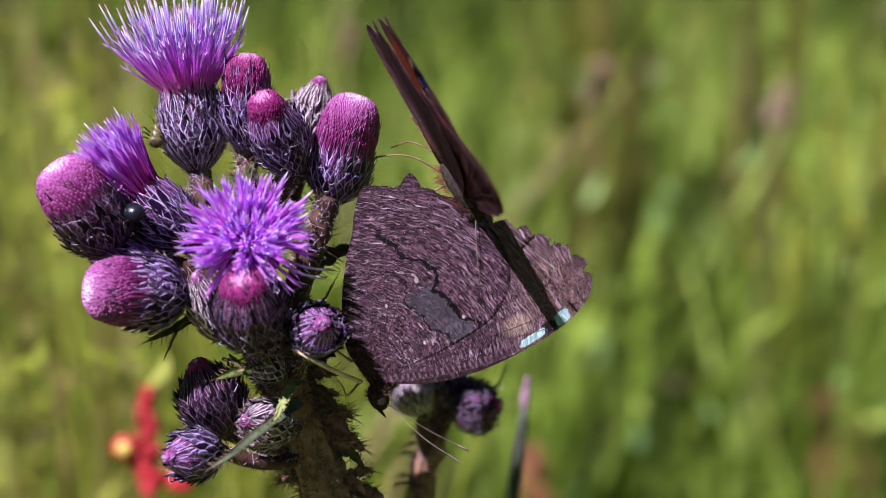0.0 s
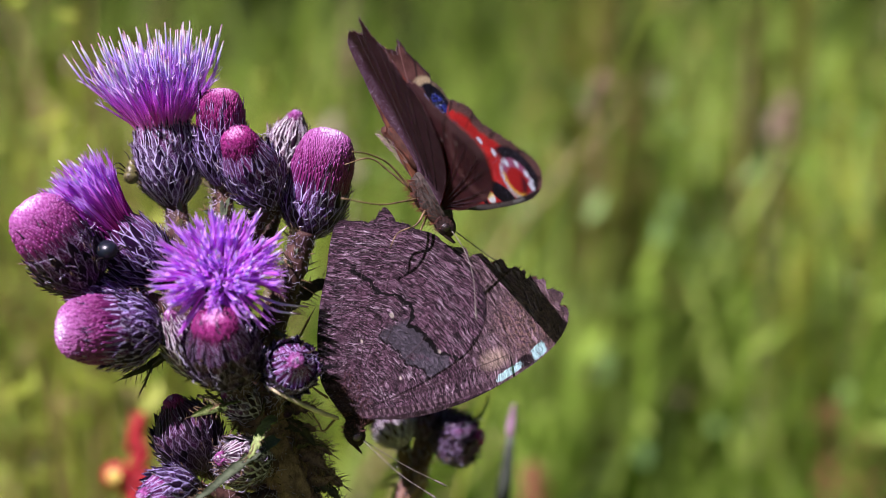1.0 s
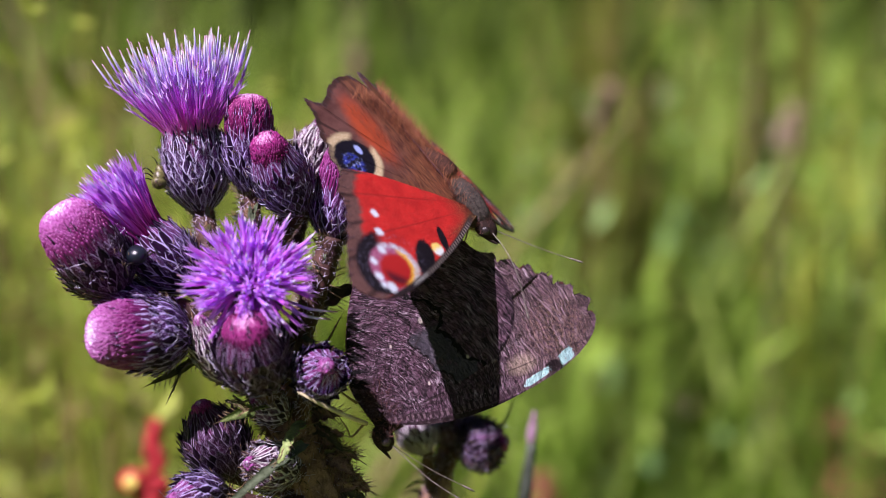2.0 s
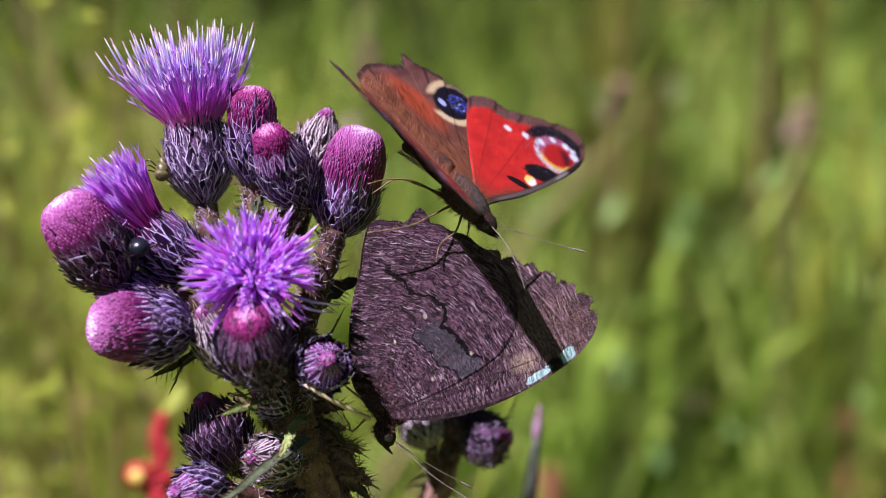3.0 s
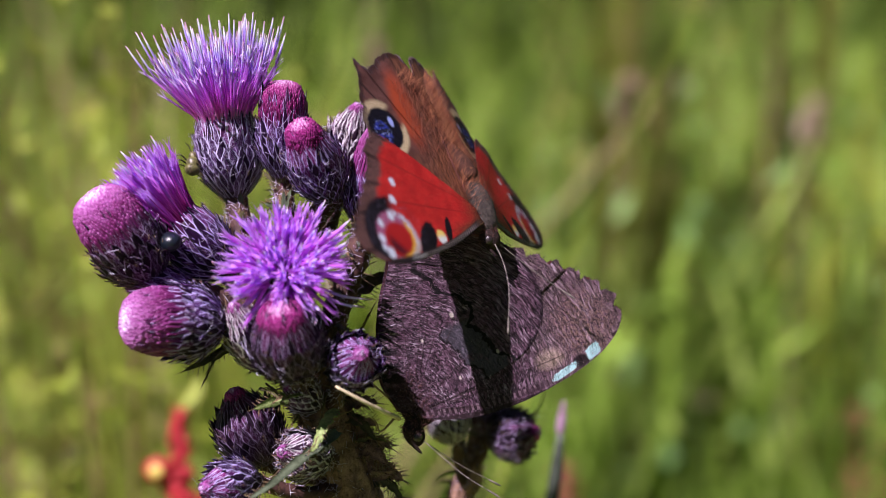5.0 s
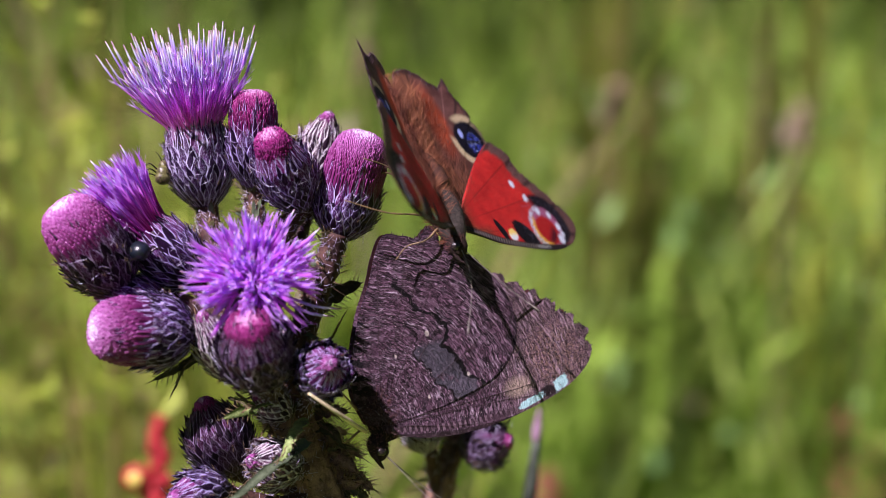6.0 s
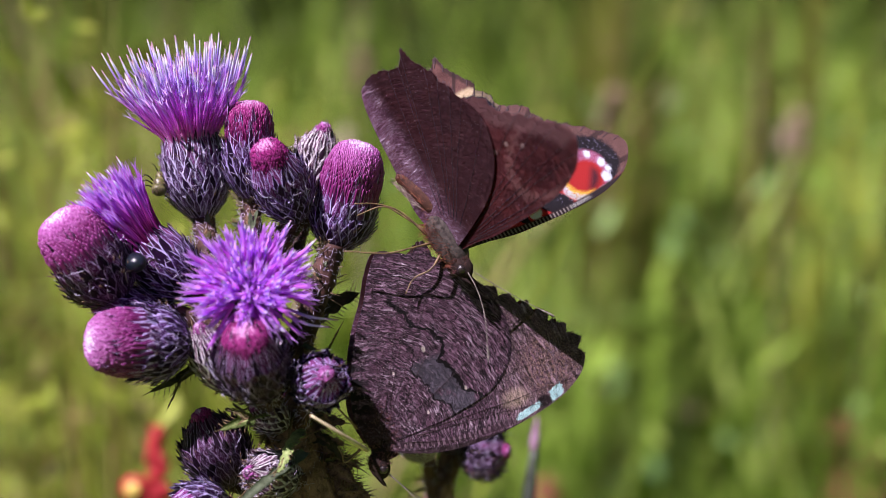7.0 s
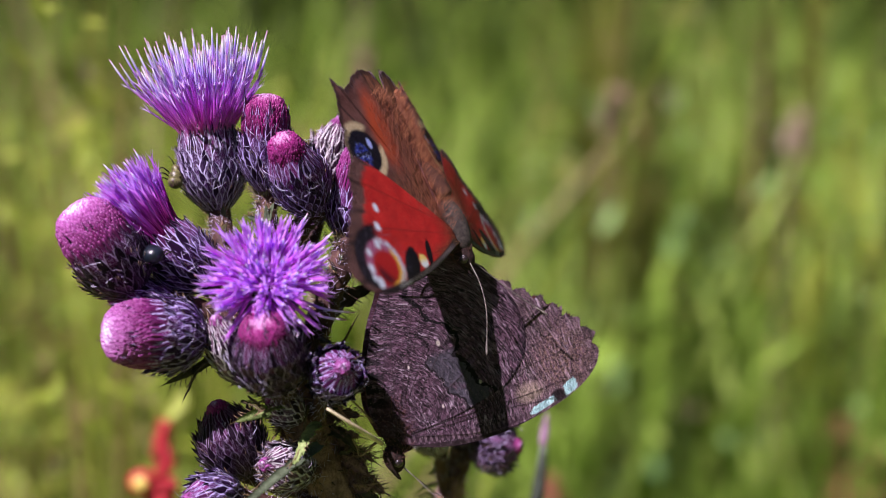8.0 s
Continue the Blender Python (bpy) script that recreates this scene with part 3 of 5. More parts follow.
# ---- butterflies ----
FORE = [(-0.3, 0.8), (6.0, 3.3), (12.8, 4.2), (20.1, 3.7), (26.0, 2.4), (29.8, 0.2), (30.8, -2.2), (30.0, -5.2), (27.6, -8.0), (25.5, -10.2), (23.0, -12.1), (20.6, -14.4), (17.6, -15.6), (12.6, -12.4), (3.9, -3.6), (0.4, -0.6)]
FORE_OPEN = [(-0.3, 0.4), (3.5, 1.2), (7.2, 2.3), (11.0, 2.9), (15.0, 3.4), (19.5, 3.6), (23.0, 2.8), (25.0, 1.2), (25.8, -0.6), (25.0, -2.3), (23.3, -4.0), (21.0, -6.3), (19.4, -7.8), (17.9, -9.6), (17.2, -11.6), (15.4, -12.9), (13.8, -13.4), (9.6, -10.3), (5.0, -5.8), (0.3, -0.8)]
HIND_OPEN = [(-0.1, 0.2), (5.0, -0.6), (10.0, -2.0), (14.0, -5.0), (15.8, -9.0), (15.2, -12.5), (14.3, -14.4), (14.2, -15.8), (13.2, -17.0), (13.0, -18.8), (11.6, -21.0), (10.7, -23.9), (9.6, -22.8), (8.4, -22.7), (6.6, -23.6), (4.6, -24.6), (1.6, -24.5), (0.2, -22.6), (-0.6, -19.2), (-1.2, -15.0), (-1.8, -11.0), (-2.3, -7.5), (-1.6, -3.5), (-0.6, -0.6)]
HIND = [(-0.1, 0.2), (5.6, 0.0), (10.5, -0.4), (16.6, -1.8), (20.4, -5.0), (21.4, -9.0), (20.6, -13.0), (18.6, -16.6), (16.0, -19.2), (14.4, -20.6), (13.3, -23.0), (11.6, -21.9), (9.4, -22.6), (7.0, -23.4), (5.0, -21.0), (3.4, -18.0), (1.2, -14.6), (-1.0, -10.0), (-2.4, -5.0), (-1.6, -0.6)]


def scallop(line, first, last, deep, waves, rng):
    """Ragged, scalloped stretch of a wing's edge."""
    n = len(line)
    out = []
    for i, p in enumerate(line):
        s = i / (n - 1)
        q = p.copy()
        if first < s < last:
            way = (line[min(i + 1, n - 1)] - line[max(i - 1, 0)]).normalized()
            off = Vector((-way.y, way.x, 0))
            ease = min(1.0, (s - first) / 0.05, (last - s) / 0.05)
            q += off * ease * (deep * (abs(math.sin((s - first) / (last - first) * math.pi * waves)) - 0.5) + deep * 0.8 * (rng.random() - 0.5))
        out.append(q)
    return out


def wing_sheet(name, outline, edge, side, fit, camber, papers, parent, lift, seed):
    """A thin cambered wing with an upper and a lower face. side: 1 right, -1 left. fit: the wing's own proportions."""
    rng = random.Random(seed)
    line = scallop(smooth_line(outline, 9), *edge, rng)
    line = [p for p in line if p.length > 0.9]
    rings, n = 12, len(line)
    top, low, uvs, rims = [], [], [], []
    for k in range(rings + 1):
        r = 0.03 + 0.97 * k / rings
        for i, p in enumerate(line):
            rims.append((r, i / (n - 1)))
            u, v = p.x * r, p.y * r
            x, y = u * fit[0], v + u * fit[1] + fit[2]
            z = lift + camber * math.sin(math.pi * min(1, r)) * (0.6 + 0.4 * math.sin(u * 0.5)) - camber * 0.5 * r * r + 0.05 * math.sin(math.atan2(v, u + 0.01) * 17) * r
            top.append((side * x, y, z + 0.045))
            low.append((side * x, y, z - 0.045))
            uvs.append((u, v))
    up = [(k * n + i, (k + 1) * n + i, (k + 1) * n + i + 1, k * n + i + 1) for k in range(rings) for i in range(n - 1)]
    if side < 0:
        up = [f[::-1] for f in up]
    m = len(top)
    shape = Shape()
    shape.add(top + low, up, uvs + uvs, 0)
    shape.rims = rims + rims
    # the sheet runs from the front edge round the outer edge to the rear, so its upper faces are turned up here
    if Vector(np.cross(np.subtract(top[up[n // 2][1]], top[up[n // 2][0]]), np.subtract(top[up[n // 2][3]], top[up[n // 2][0]])).tolist()).z < 0:
        up = [f[::-1] for f in up]
        shape.faces = list(up)
    shape.faces += [tuple(m + i for i in f[::-1]) for f in up]
    shape.slots += [1] * len(up)
    rim = [i for i in range(n - 1)]
    for a, b in [(rings * n + i, rings * n + i + 1) for i in rim] + [(k * n, (k + 1) * n) for k in range(rings)] + [(k * n + n - 1, (k + 1) * n + n - 1) for k in range(rings)]:
        o = len(shape.verts)
        shape.verts += [shape.verts[i] for i in (a, b, m + b, m + a)]
        shape.uvs += [shape.uvs[i] for i in (a, b, m + b, m + a)]
        shape.rims += [shape.rims[i] for i in (a, b, m + b, m + a)]
        shape.faces.append((o, o + 1, o + 2, o + 3))
        shape.slots.append(1)
    wing = part(name, shape, papers, parent)
    # veins: low ridges on the underside, from the root to the outer edge
    count = 8 if lift != -0.11 and papers[1] is not UNDER_FORE else 6
    for k in range(count):
        i = int(n * ((0.16 if lift != -0.11 else 0.27) + 0.5 * (k + 0.3 * rng.random()) / count))
        pts = []
        for j in range(2, rings + 1):
            bend = int(round(2.0 * math.sin(math.pi * j / rings) * (1 if k % 2 else -1)))
            q = low[j * n + min(max(i + bend, 0), n - 1)]
            pts.append((q[0], q[1], q[2] - 0.05))
        vein = Shape()
        tube(vein, pts, (0.042, 0.030, 0.022), 5, 0, 1)
        part("vein", vein, VEIN, wing)
    # fringe of scales on the outer edge
    fringe = Shape()
    for _ in range(110 if lift != -0.11 else 40):
        i = int(n * (edge[0] + (edge[1] - edge[0]) * rng.random()))
        q, w = vec(top[rings * n + i]), vec(top[(rings - 1) * n + i])
        out = (q - w).normalized()
        needle(fringe, q - out * 0.1, q + out * (0.12 + 0.20 * rng.random()) + Vector((rng.random() - 0.5, rng.random() - 0.5, 0)) * 0.2, 0.05)
    # the veins end in dark points
    for k in range(15):
        i = int(n * (edge[0] + (edge[1] - edge[0]) * (k + rng.random()) / 15))
        q, w = vec(top[rings * n + i]), vec(top[(rings - 1) * n + i])
        out = (q - w).normalized()
        needle(fringe, q - out * 0.9, q + out * rng.uniform(0.2, 0.75), 0.11)
    part("edge_fringe", fringe, VEIN, wing, "ragged fringe of brown scales")
    return wing


def limb(name, joints, radii, material, parent, label="", hairs=0, seed=1, club=0.0):
    shape = Shape()
    tube(shape, joints, radii, 7, 0, 5)
    if club:
        a, b = vec(joints[-2]), vec(joints[-1])
        way = (b - a).normalized()
        lathe(shape, b - way * 0.8, way, [(0, 0.10), (0.5, club * 0.8), (1.1, club), (1.6, club * 0.85), (1.95, club * 0.3)], 9)
    rng = random.Random(seed)
    line = smooth_line(joints, 8)
    for _ in range(hairs):
        p = rng.choice(line)
        needle(shape, p, p + Vector((rng.uniform(-1, 1), rng.uniform(-1, 1), rng.uniform(-1, 1))).normalized() * 0.35, 0.02)
    return part(name, shape, material, parent, label)


def butterfly(m, label, fit, angle, shift, feelers, legs, furry, seed, slim=1.0, hinge=0.5):
    """Body along y with the head at the front, back towards z; wings are hinged on the y axis. Returns the thing and its wings with their sides."""
    bug = thing("butterfly", m, label, "butterfly", "butterflies on the thistle")
    rng = random.Random(seed)
    s = shift
    trunk = Shape()
    lathe(trunk, (0, -5.4 + s, -0.6), (0, 1, 0), [(0, 0.9), (0.7, 1.7), (2.0, 2.15), (3.6, 2.2), (5.0, 2.0), (6.2, 1.7), (7.2, 1.2)], 18, 0, 0.06, rng)
    trunk.verts = [(x * (0.52 if slim < 1 else 0.82), y, z + 2.4 * (1 - slim)) for x, y, z in trunk.verts]
    thorax = part("thorax", trunk, THORAX_TOP if furry else FUR, bug, "furry grey-olive thorax" if furry else "furry dark brown thorax")
    coat = Shape()
    for _ in range(700):
        g, h = rng.uniform(0, 2 * math.pi), rng.uniform(-5.2, 1.8)
        r = 1.95 - 0.11 * abs(h + 2.2) ** 1.5
        p = Vector((r * math.cos(g), h + s, -0.6 + r * math.sin(g)))
        out = Vector((math.cos(g), rng.uniform(-0.9, 0.2), math.sin(g))).normalized()
        needle(coat, p, p + out * (rng.uniform(0.3, 0.8) if furry and math.sin(g) > 0.3 else rng.uniform(0.6, 1.7)), 0.035, 1 if furry and math.sin(g) < 0.45 else 0)
    coat.verts = [(x * (0.7 if slim < 1 else 1), y, z + 2.4 * (1 - slim)) for x, y, z in coat.verts]
    part("thorax_hair", coat, [THORAX_TOP if furry else HEAD_HAIR, HAIR], thorax, "short grey-olive hair" if furry else "reddish-brown hair")
    rear = Shape()
    lathe(rear, (0, -17.5 + s, -1.7), (0, 1, 0.08), [(0, 0.25), (0.7, 0.9), (2.2, 1.35), (2.5, 1.25), (4.4, 1.6), (4.7, 1.5), (6.6, 1.75), (6.9, 1.65), (9.0, 1.8), (9.3, 1.7), (11.6, 1.6), (12.6, 1.1)], 16, 0, 0.05, rng)
    if furry:
        rear.verts = [(x * 0.70, -6.5 + (y + 6.5) * 0.58, z * 0.8 + 1.0 - 1.6 * max(0.0, (-6.5 - y) / 12.4) ** 1.6) for x, y, z in rear.verts]
        for _ in range(420):
            g, h = rng.uniform(0, 6.283), rng.uniform(0, 1)
            p = Vector((0.9 * math.cos(g), -12.2 + 5.2 * h + s, -1.2 + 0.9 * math.sin(g) + 1.0 - 1.5 * (1 - h * 0.75)))
            needle(rear, p, p + Vector((0.5 * math.cos(g), -0.6, 0.5 * math.sin(g))), 0.05, 1 if math.sin(g) < -0.1 else 2)
    else:
        rear.verts = [(x * slim, -4.6 + (y + 4.6) * 0.62, z + 2.6) for x, y, z in rear.verts]
    part("abdomen", rear, [ABDOMEN if furry else FUR, ABDOMEN_PALE, HAIR], bug, "furry grey-beige abdomen" if furry else "dark furry tapering abdomen")
    skull = Shape()
    ball(skull, (0, 2.1 + s, -0.8), 1.35, 0, (1.05, 1.4, 1.0), 10, 14, 0.1, rng)
    for k in range(260):
        g, q = rng.uniform(0, 6.28), rng.uniform(-1, 1)
        out = Vector((math.cos(g), q, math.sin(g))).normalized()
        needle(skull, Vector((0, 2.0 + s, -0.8)) + out * 1.1, Vector((0, 1.6 + s, -0.8)) + out * rng.uniform(1.4, 2.1), 0.045, 1)
    head = part("head", skull, [FUR, HEAD_HAIR], bug, "small hairy head")
    for side in (-1, 1):
        eye = Shape()
        ball(eye, (1.0 * side, 2.6 + s, -0.75), 0.68, 0, (0.8, 1, 1))
        part("eye", eye, INSECT_EYE, head, "glossy dark compound eye")
        palp = Shape()
        tube(palp, [(0.4 * side, 2.8 + s, -1.2), (0.5 * side, 3.6 + s, -1.3), (0.4 * side, 4.9 + s, -0.9)], (0.34, 0.30, 0.10), 7)
        part("palp", palp, FUR, head)
    for joints in feelers:
        limb("antenna", [(x, y + s, z) for x, y, z in joints], (0.075, 0.055, 0.05), FEELER, bug, "thin antenna with a pale-tipped club", 0, 1, 0.15)
    for k, joints in enumerate(legs):
        limb("leg", [(x, y + s, z) for x, y, z in joints], (0.19, 0.12, 0.10, 0.08) if furry or k else (0.30, 0.30, 0.24, 0.16), LEG if furry or k else PALE_HAIR, bug, "thin jointed brown leg" if furry or k else "thin pale leg", 26, seed + k)
    wings = []
    for side in (1, -1):
        fore = wing_sheet("forewing", FORE_OPEN if furry else FORE, (0.44, 0.84, 0.30, 9) if furry else (0.36, 0.76, 0.85, 7), side, fit, 0.15 if furry else 0.03, [UPPER_FORE if furry else UNDER_FORE_PLAIN, UNDER_FORE_PLAIN if furry else UNDER_FORE], bug, 0.0, seed + side)
        hind = wing_sheet("hindwing", HIND_OPEN if furry else HIND, (0.26, 0.74, 0.25, 10) if furry else (0.30, 0.66, 0.30, 6), side, fit, 0.15 if furry else 0.03, [UPPER_HIND if furry else UNDER_HIND_PLAIN, UNDER_HIND_PLAIN if furry else UNDER_HIND], bug, -0.4 + 0.06 * side if furry else -0.11, seed + 5 + side)
        tagged(fore, "forewing, dark underneath, red above with an eye spot" if furry else "dark wrinkled forewing with pale blue spots at its front edge")
        tagged(hind, "hindwing, dark underneath, brown above with a blue eye spot" if furry else "dark wrinkled hindwing with a jagged black line")
        if furry:
            fluff = Shape()
            for _ in range(1500):
                v = rng.uniform(-20, -3)
                u = max(0.2, 0.02 * (v + 8.0) ** 2 - 2.0) + 7.0 * rng.random() ** 1.5 * (1.0 - 0.02 * abs(v + 9))
                p = Vector((side * u * fit[0], v + u * fit[1] + fit[2], -0.1))
                q = p + Vector((side * rng.uniform(-0.5, 0.9), rng.uniform(-1.6, -0.4), rng.uniform(0.10, 0.8)))
                needle(fluff, p, q, 0.014, 0)
            # longer hair that stands up along the inner edge
            for _ in range(760):
                v = rng.uniform(-21.5, -1.0)
                u = -2.2 + 0.02 * (v + 8.0) ** 2
                p = Vector((side * (max(u, -1.4) + rng.uniform(0.2, 3.0)), v, rng.uniform(-0.1, 0.1)))
                q = p + Vector((-side * rng.uniform(-0.4, 0.9), rng.uniform(-1.6, 0.2), rng.uniform(0.4, 2.3)))
                needle(fluff, p, q, 0.018, 0 if rng.random() < 0.5 else 1)
            part("wing_hair", fluff, [HAIR, LONG_HAIR], hind, "reddish-brown hair")
        wings += [(fore, side), (hind, side)]
    for wing, side in wings:
        wing.matrix_basis = pose(side * hinge * MM, 0, 0, 0, -side * angle, 0)
    return bug, wings


def pose_by_axes(at, forward, back):
    """A butterfly's pose from its place (mm), the way its head points and the way its back faces."""
    y, z = vec(forward).normalized(), vec(back)
    z = (z - y * z.dot(y)).normalized()
    x = y.cross(z)
    turn = Matrix((x, y, z)).transposed().to_4x4()
    return Matrix.Translation(vec(at) * MM) @ turn


# seconds, x, y, z (mm), turn about x, y, z, wing angle and how much more the right wing is raised than the left
FLY = [
    (0.0, 3.2, 176.8, 7.1, -90, 30, -175, 91, 0),
    (0.2, 2.9, 176.9, 7.2, -84, 29, -165, 91, 0),
    (0.5, 2.7, 177.0, 8.1, -77, 25, -147, 90, 0),
    (0.7, 2.7, 177.1, 8.5, -71, 19, -136, 91, -4),
    (0.8, 2.7, 177.2, 8.8, -68, 17, -132, 90, -6),
    (0.9, 2.6, 177.0, 10.2, -63, 8, -110, 35, 10),
    (1.0, 3.1, 176.9, 9.9, -61, 2, -101, 26, 0),
    (1.1, 3.7, 176.7, 10.2, -54, 2, -98, 21, -4),
    (1.2, 3.6, 176.5, 10.6, -47, 1, -96, 18, -5),
    (1.3, 4.2, 176.4, 11.2, -43, 3, -99, 9, -3),
    (1.4, 4.6, 176.5, 10.5, -45, 8, -103, -1, -3),
    (1.5, 4.6, 176.8, 10.3, -49, 10, -109, -10, -1),
    (1.7, 4.6, 176.9, 9.5, -50, 11, -110, -12, 0),
    (2.0, 4.2, 176.8, 10.1, -51, 12, -112, -17, 0),
    (2.2, 4.6, 177.1, 10.8, -45, 13, -111, -13, 0),
    (3.3, 3.0, 177.3, 9.2, -52, 12, -118, 39, 3),
    (3.5, 2.6, 177.2, 8.6, -59, 17, -125, 49, 3),
    (3.8, 1.5, 176.9, 7.4, -72, 14, -119, 31, -2),
    (4.0, 0.5, 176.6, 6.7, -72, 8, -120, 16, -4),
    (4.2, 0.5, 176.3, 8.2, -67, 8, -118, 6, -4),
    (5.3, 1.1, 176.8, 7.3, -64, -1, -110, -10, -5),
    (5.5, 1.7, 176.6, 7.7, -63, -3, -110, -6, -4),
    (5.7, 0.7, 176.3, 8.2, -57, -10, -117, 10, -5),
    (6.0, 0.6, 176.5, 7.7, -63, -8, -113, 14, -6),
    (6.2, -0.1, 176.8, 7.6, -56, -13, -109, 30, -5),
    (6.3, -0.2, 177.0, 7.4, -55, -12, -107, 41, -4),
    (6.4, -0.3, 177.1, 7.4, -59, -3, -109, 45, -5),
    (6.5, 1.4, 176.9, 6.0, -58, -2, -111, 67, 2),
    (6.7, 1.8, 176.9, 5.8, -58, 1, -114, 74, 1),
    (7.0, 1.3, 177.1, 6.2, -57, 4, -115, 66, 3),
    (7.2, -0.2, 177.2, 6.9, -56, -1, -119, 48, -2),
    (7.3, -0.5, 177.3, 6.5, -55, -2, -115, 44, -1),
    (7.4, -0.6, 177.0, 6.6, -57, -1, -112, 33, 0),
    (7.5, -0.2, 176.7, 6.9, -59, 1, -109, 20, -1),
    (7.6, -0.0, 176.6, 6.9, -57, -0, -104, 16, 1),
    (7.7, -0.4, 176.6, 5.9, -63, 3, -106, 4, -1),
    (7.8, -0.7, 176.7, 6.2, -64, 3, -107, -2, -2),
    (8.0, -0.2, 176.8, 6.8, -64, 5, -107, -9, -4),
]

# seconds, slide right and up (mm), turn clockwise, swing away
LOW = [(0.0, 0, 0, 0, 0), (1.0, 0, 0, 0, 0.7), (2.2, 0.05, 0, 0, 2.4), (3.3, 0, -0.22, 1.4, 6.6), (3.5, -0.1, -0.24, 1.2, 6.0), (4.0, -0.3, -0.55, 3.0, 6.0), (4.2, -0.3, -0.5, 2.2, 7.0), (5.3, -0.45, -0.94, 0.0, 8.1), (5.5, -0.8, -1.05, 7.0, 9.9), (6.0, -0.8, -1.4, 6.0, 11.5), (6.5, -0.4, -2.1, 3.8, 14.1), (7.0, -0.38, -2.33, 3.9, 14.1), (8.0, -0.37, -2.43, 3.7, 14.0)]
LOW_AT = (-8.5, 176.0, -16.4)
LOW_TURN = pose_by_axes((0, 0, 0), (0.36, -0.02, -0.93), (0.93, 0.12, 0.36))


def low_pose(dx, dz, turn, swing):
    return REF @ Matrix.Translation(Vector((LOW_AT[0] + dx, LOW_AT[1], LOW_AT[2] + dz)) * MM) @ pose(0, 0, 0, 0, 0, swing) @ pose(0, 0, 0, 0, turn, 0) @ LOW_TURN


def fly_pose(x, y, z, rx, ry, rz):
    return REF @ pose(x * MM, y * MM, z * MM, rx, ry, rz)


upper_fly, upper_wings = butterfly(
    fly_pose(*FLY[0][1:7]),
    "red and brown butterfly with eye spots, moving its wings",
    (1.0, 0.0, 0.0), 85, 0.0,
    [[(0.4, 2.9, -0.4), (2.4, 6.4, 0.2), (4.0, 10.0, -0.2), (5.4, 14.0, -1.8)], [(-0.4, 2.9, -0.4), (-1.6, 5.6, 0.6), (-3.0, 9.4, 2.2), (-4.2, 12.9, 4.0)]],
    [[(1.2, -0.5, -2.0), (2.6, 0.6, -3.6), (3.4, 0.4, -6.0), (4.4, 1.6, -7.6)], [(-1.0, -0.5, -2.0), (-1.8, 1.0, -4.2), (-1.4, 2.2, -6.4), (-1.6, 3.6, -8.4)], [(1.2, -2.4, -2.2), (4.5, -2.6, -3.2), (7.8, -3.4, -5.4), (11.4, -6.0, -8.4)], [(1.0, -3.6, -2.2), (3.4, -7.6, -2.6), (6.2, -9.6, -3.6), (9.2, -10.6, -4.8)], [(-1.0, -3.0, -2.2), (1.0, -7.4, -3.6), (2.8, -9.8, -4.6), (5.0, -10.4, -7.4)]],
    True, 21)
low_fly, low_wings = butterfly(
    low_pose(0, 0, 0, 0),
    "dark brown butterfly with closed wings, head down on the thistle",
    (1.0, 0.0, 0.0), 91.0, 0.4,
    [[(0.4, 2.9, -0.4), (1.6, 5.0, 0.6), (3.2, 9.0, 2.6), (4.6, 12.4, 5.0)], [(-0.4, 2.9, -0.4), (-1.0, 5.0, 1.0), (-2.0, 9.0, 4.0), (-2.8, 12.6, 7.2)]],
    [[(1.6, -0.5, -2.2), (4.6, -2.4, -4.2), (6.6, -5.0, -6.6), (7.0, -7.7, -8.9)], [(1.0, -3.4, -2.4), (3.0, -5.2, -3.6), (3.4, -8.6, -5.4), (3.4, -11.0, -6.0)], [(-1.0, -0.5, -2.2), (-2.0, 0.6, -4.4), (-1.8, -0.6, -4.6), (-1.6, -1.8, -4.9)]],
    False, 43, 0.5, 1.05)


# ---- thistle ----
def scale_shape():
    """One bract: a keeled, pointed scale 1 wide and 1 long, tip bent outwards. u -1..1 across, v along."""
    shape = Shape()
    rows = [(0.0, 0.44, 0.0), (0.35, 0.5, 0.10), (0.72, 0.36, 0.14), (0.95, 0.12, 0.26)]
    pts, uvs = [], []
    for t, w, lift in rows:
        for k, (x, up) in enumerate(((-1, 0.0), (-0.45, 0.07), (0, 0.11), (0.45, 0.07), (1, 0.0))):
            pts.append((x * w, t, lift + up))
            uvs.append((x, t))
    pts.append((0, 1.16, 0.36))
    uvs.append((0, 1.0))
    faces = [(r * 5 + k, r * 5 + k + 1, (r + 1) * 5 + k + 1, (r + 1) * 5 + k) for r in range(3) for k in range(4)]
    faces += [(15 + k, 16 + k, 20) for k in range(4)]
    shape.add(pts, faces, uvs)
    return shape


SCALE = scale_shape()
BRACT_MESHES = {}


def bract_mesh(material, share):
    """The shared mesh of the bracts of one colour at about one height on the head."""
    key = (material.name, round(share * 6))
    if key not in BRACT_MESHES:
        shape = Shape()
        shape.add(SCALE.verts, SCALE.faces, SCALE.uvs)
        shape.rims = [(round(share * 6) / 6, 0.0)] * len(SCALE.verts)
        BRACT_MESHES[key] = shape.mesh("bract", material)
    return BRACT_MESHES[key]


def head_profile(h, length, r, mouth):
    """Radius of a flower head at share h of its length."""
    return r * (math.sin(math.pi * min(1.0, 0.10 + 0.62 * h / 0.8)) ** 0.75 if h < 0.65 else 1.0) * (1.0 if h < 0.65 else 1.0 - (1.0 - mouth) * ((h - 0.65) / 0.35) ** 1.4)


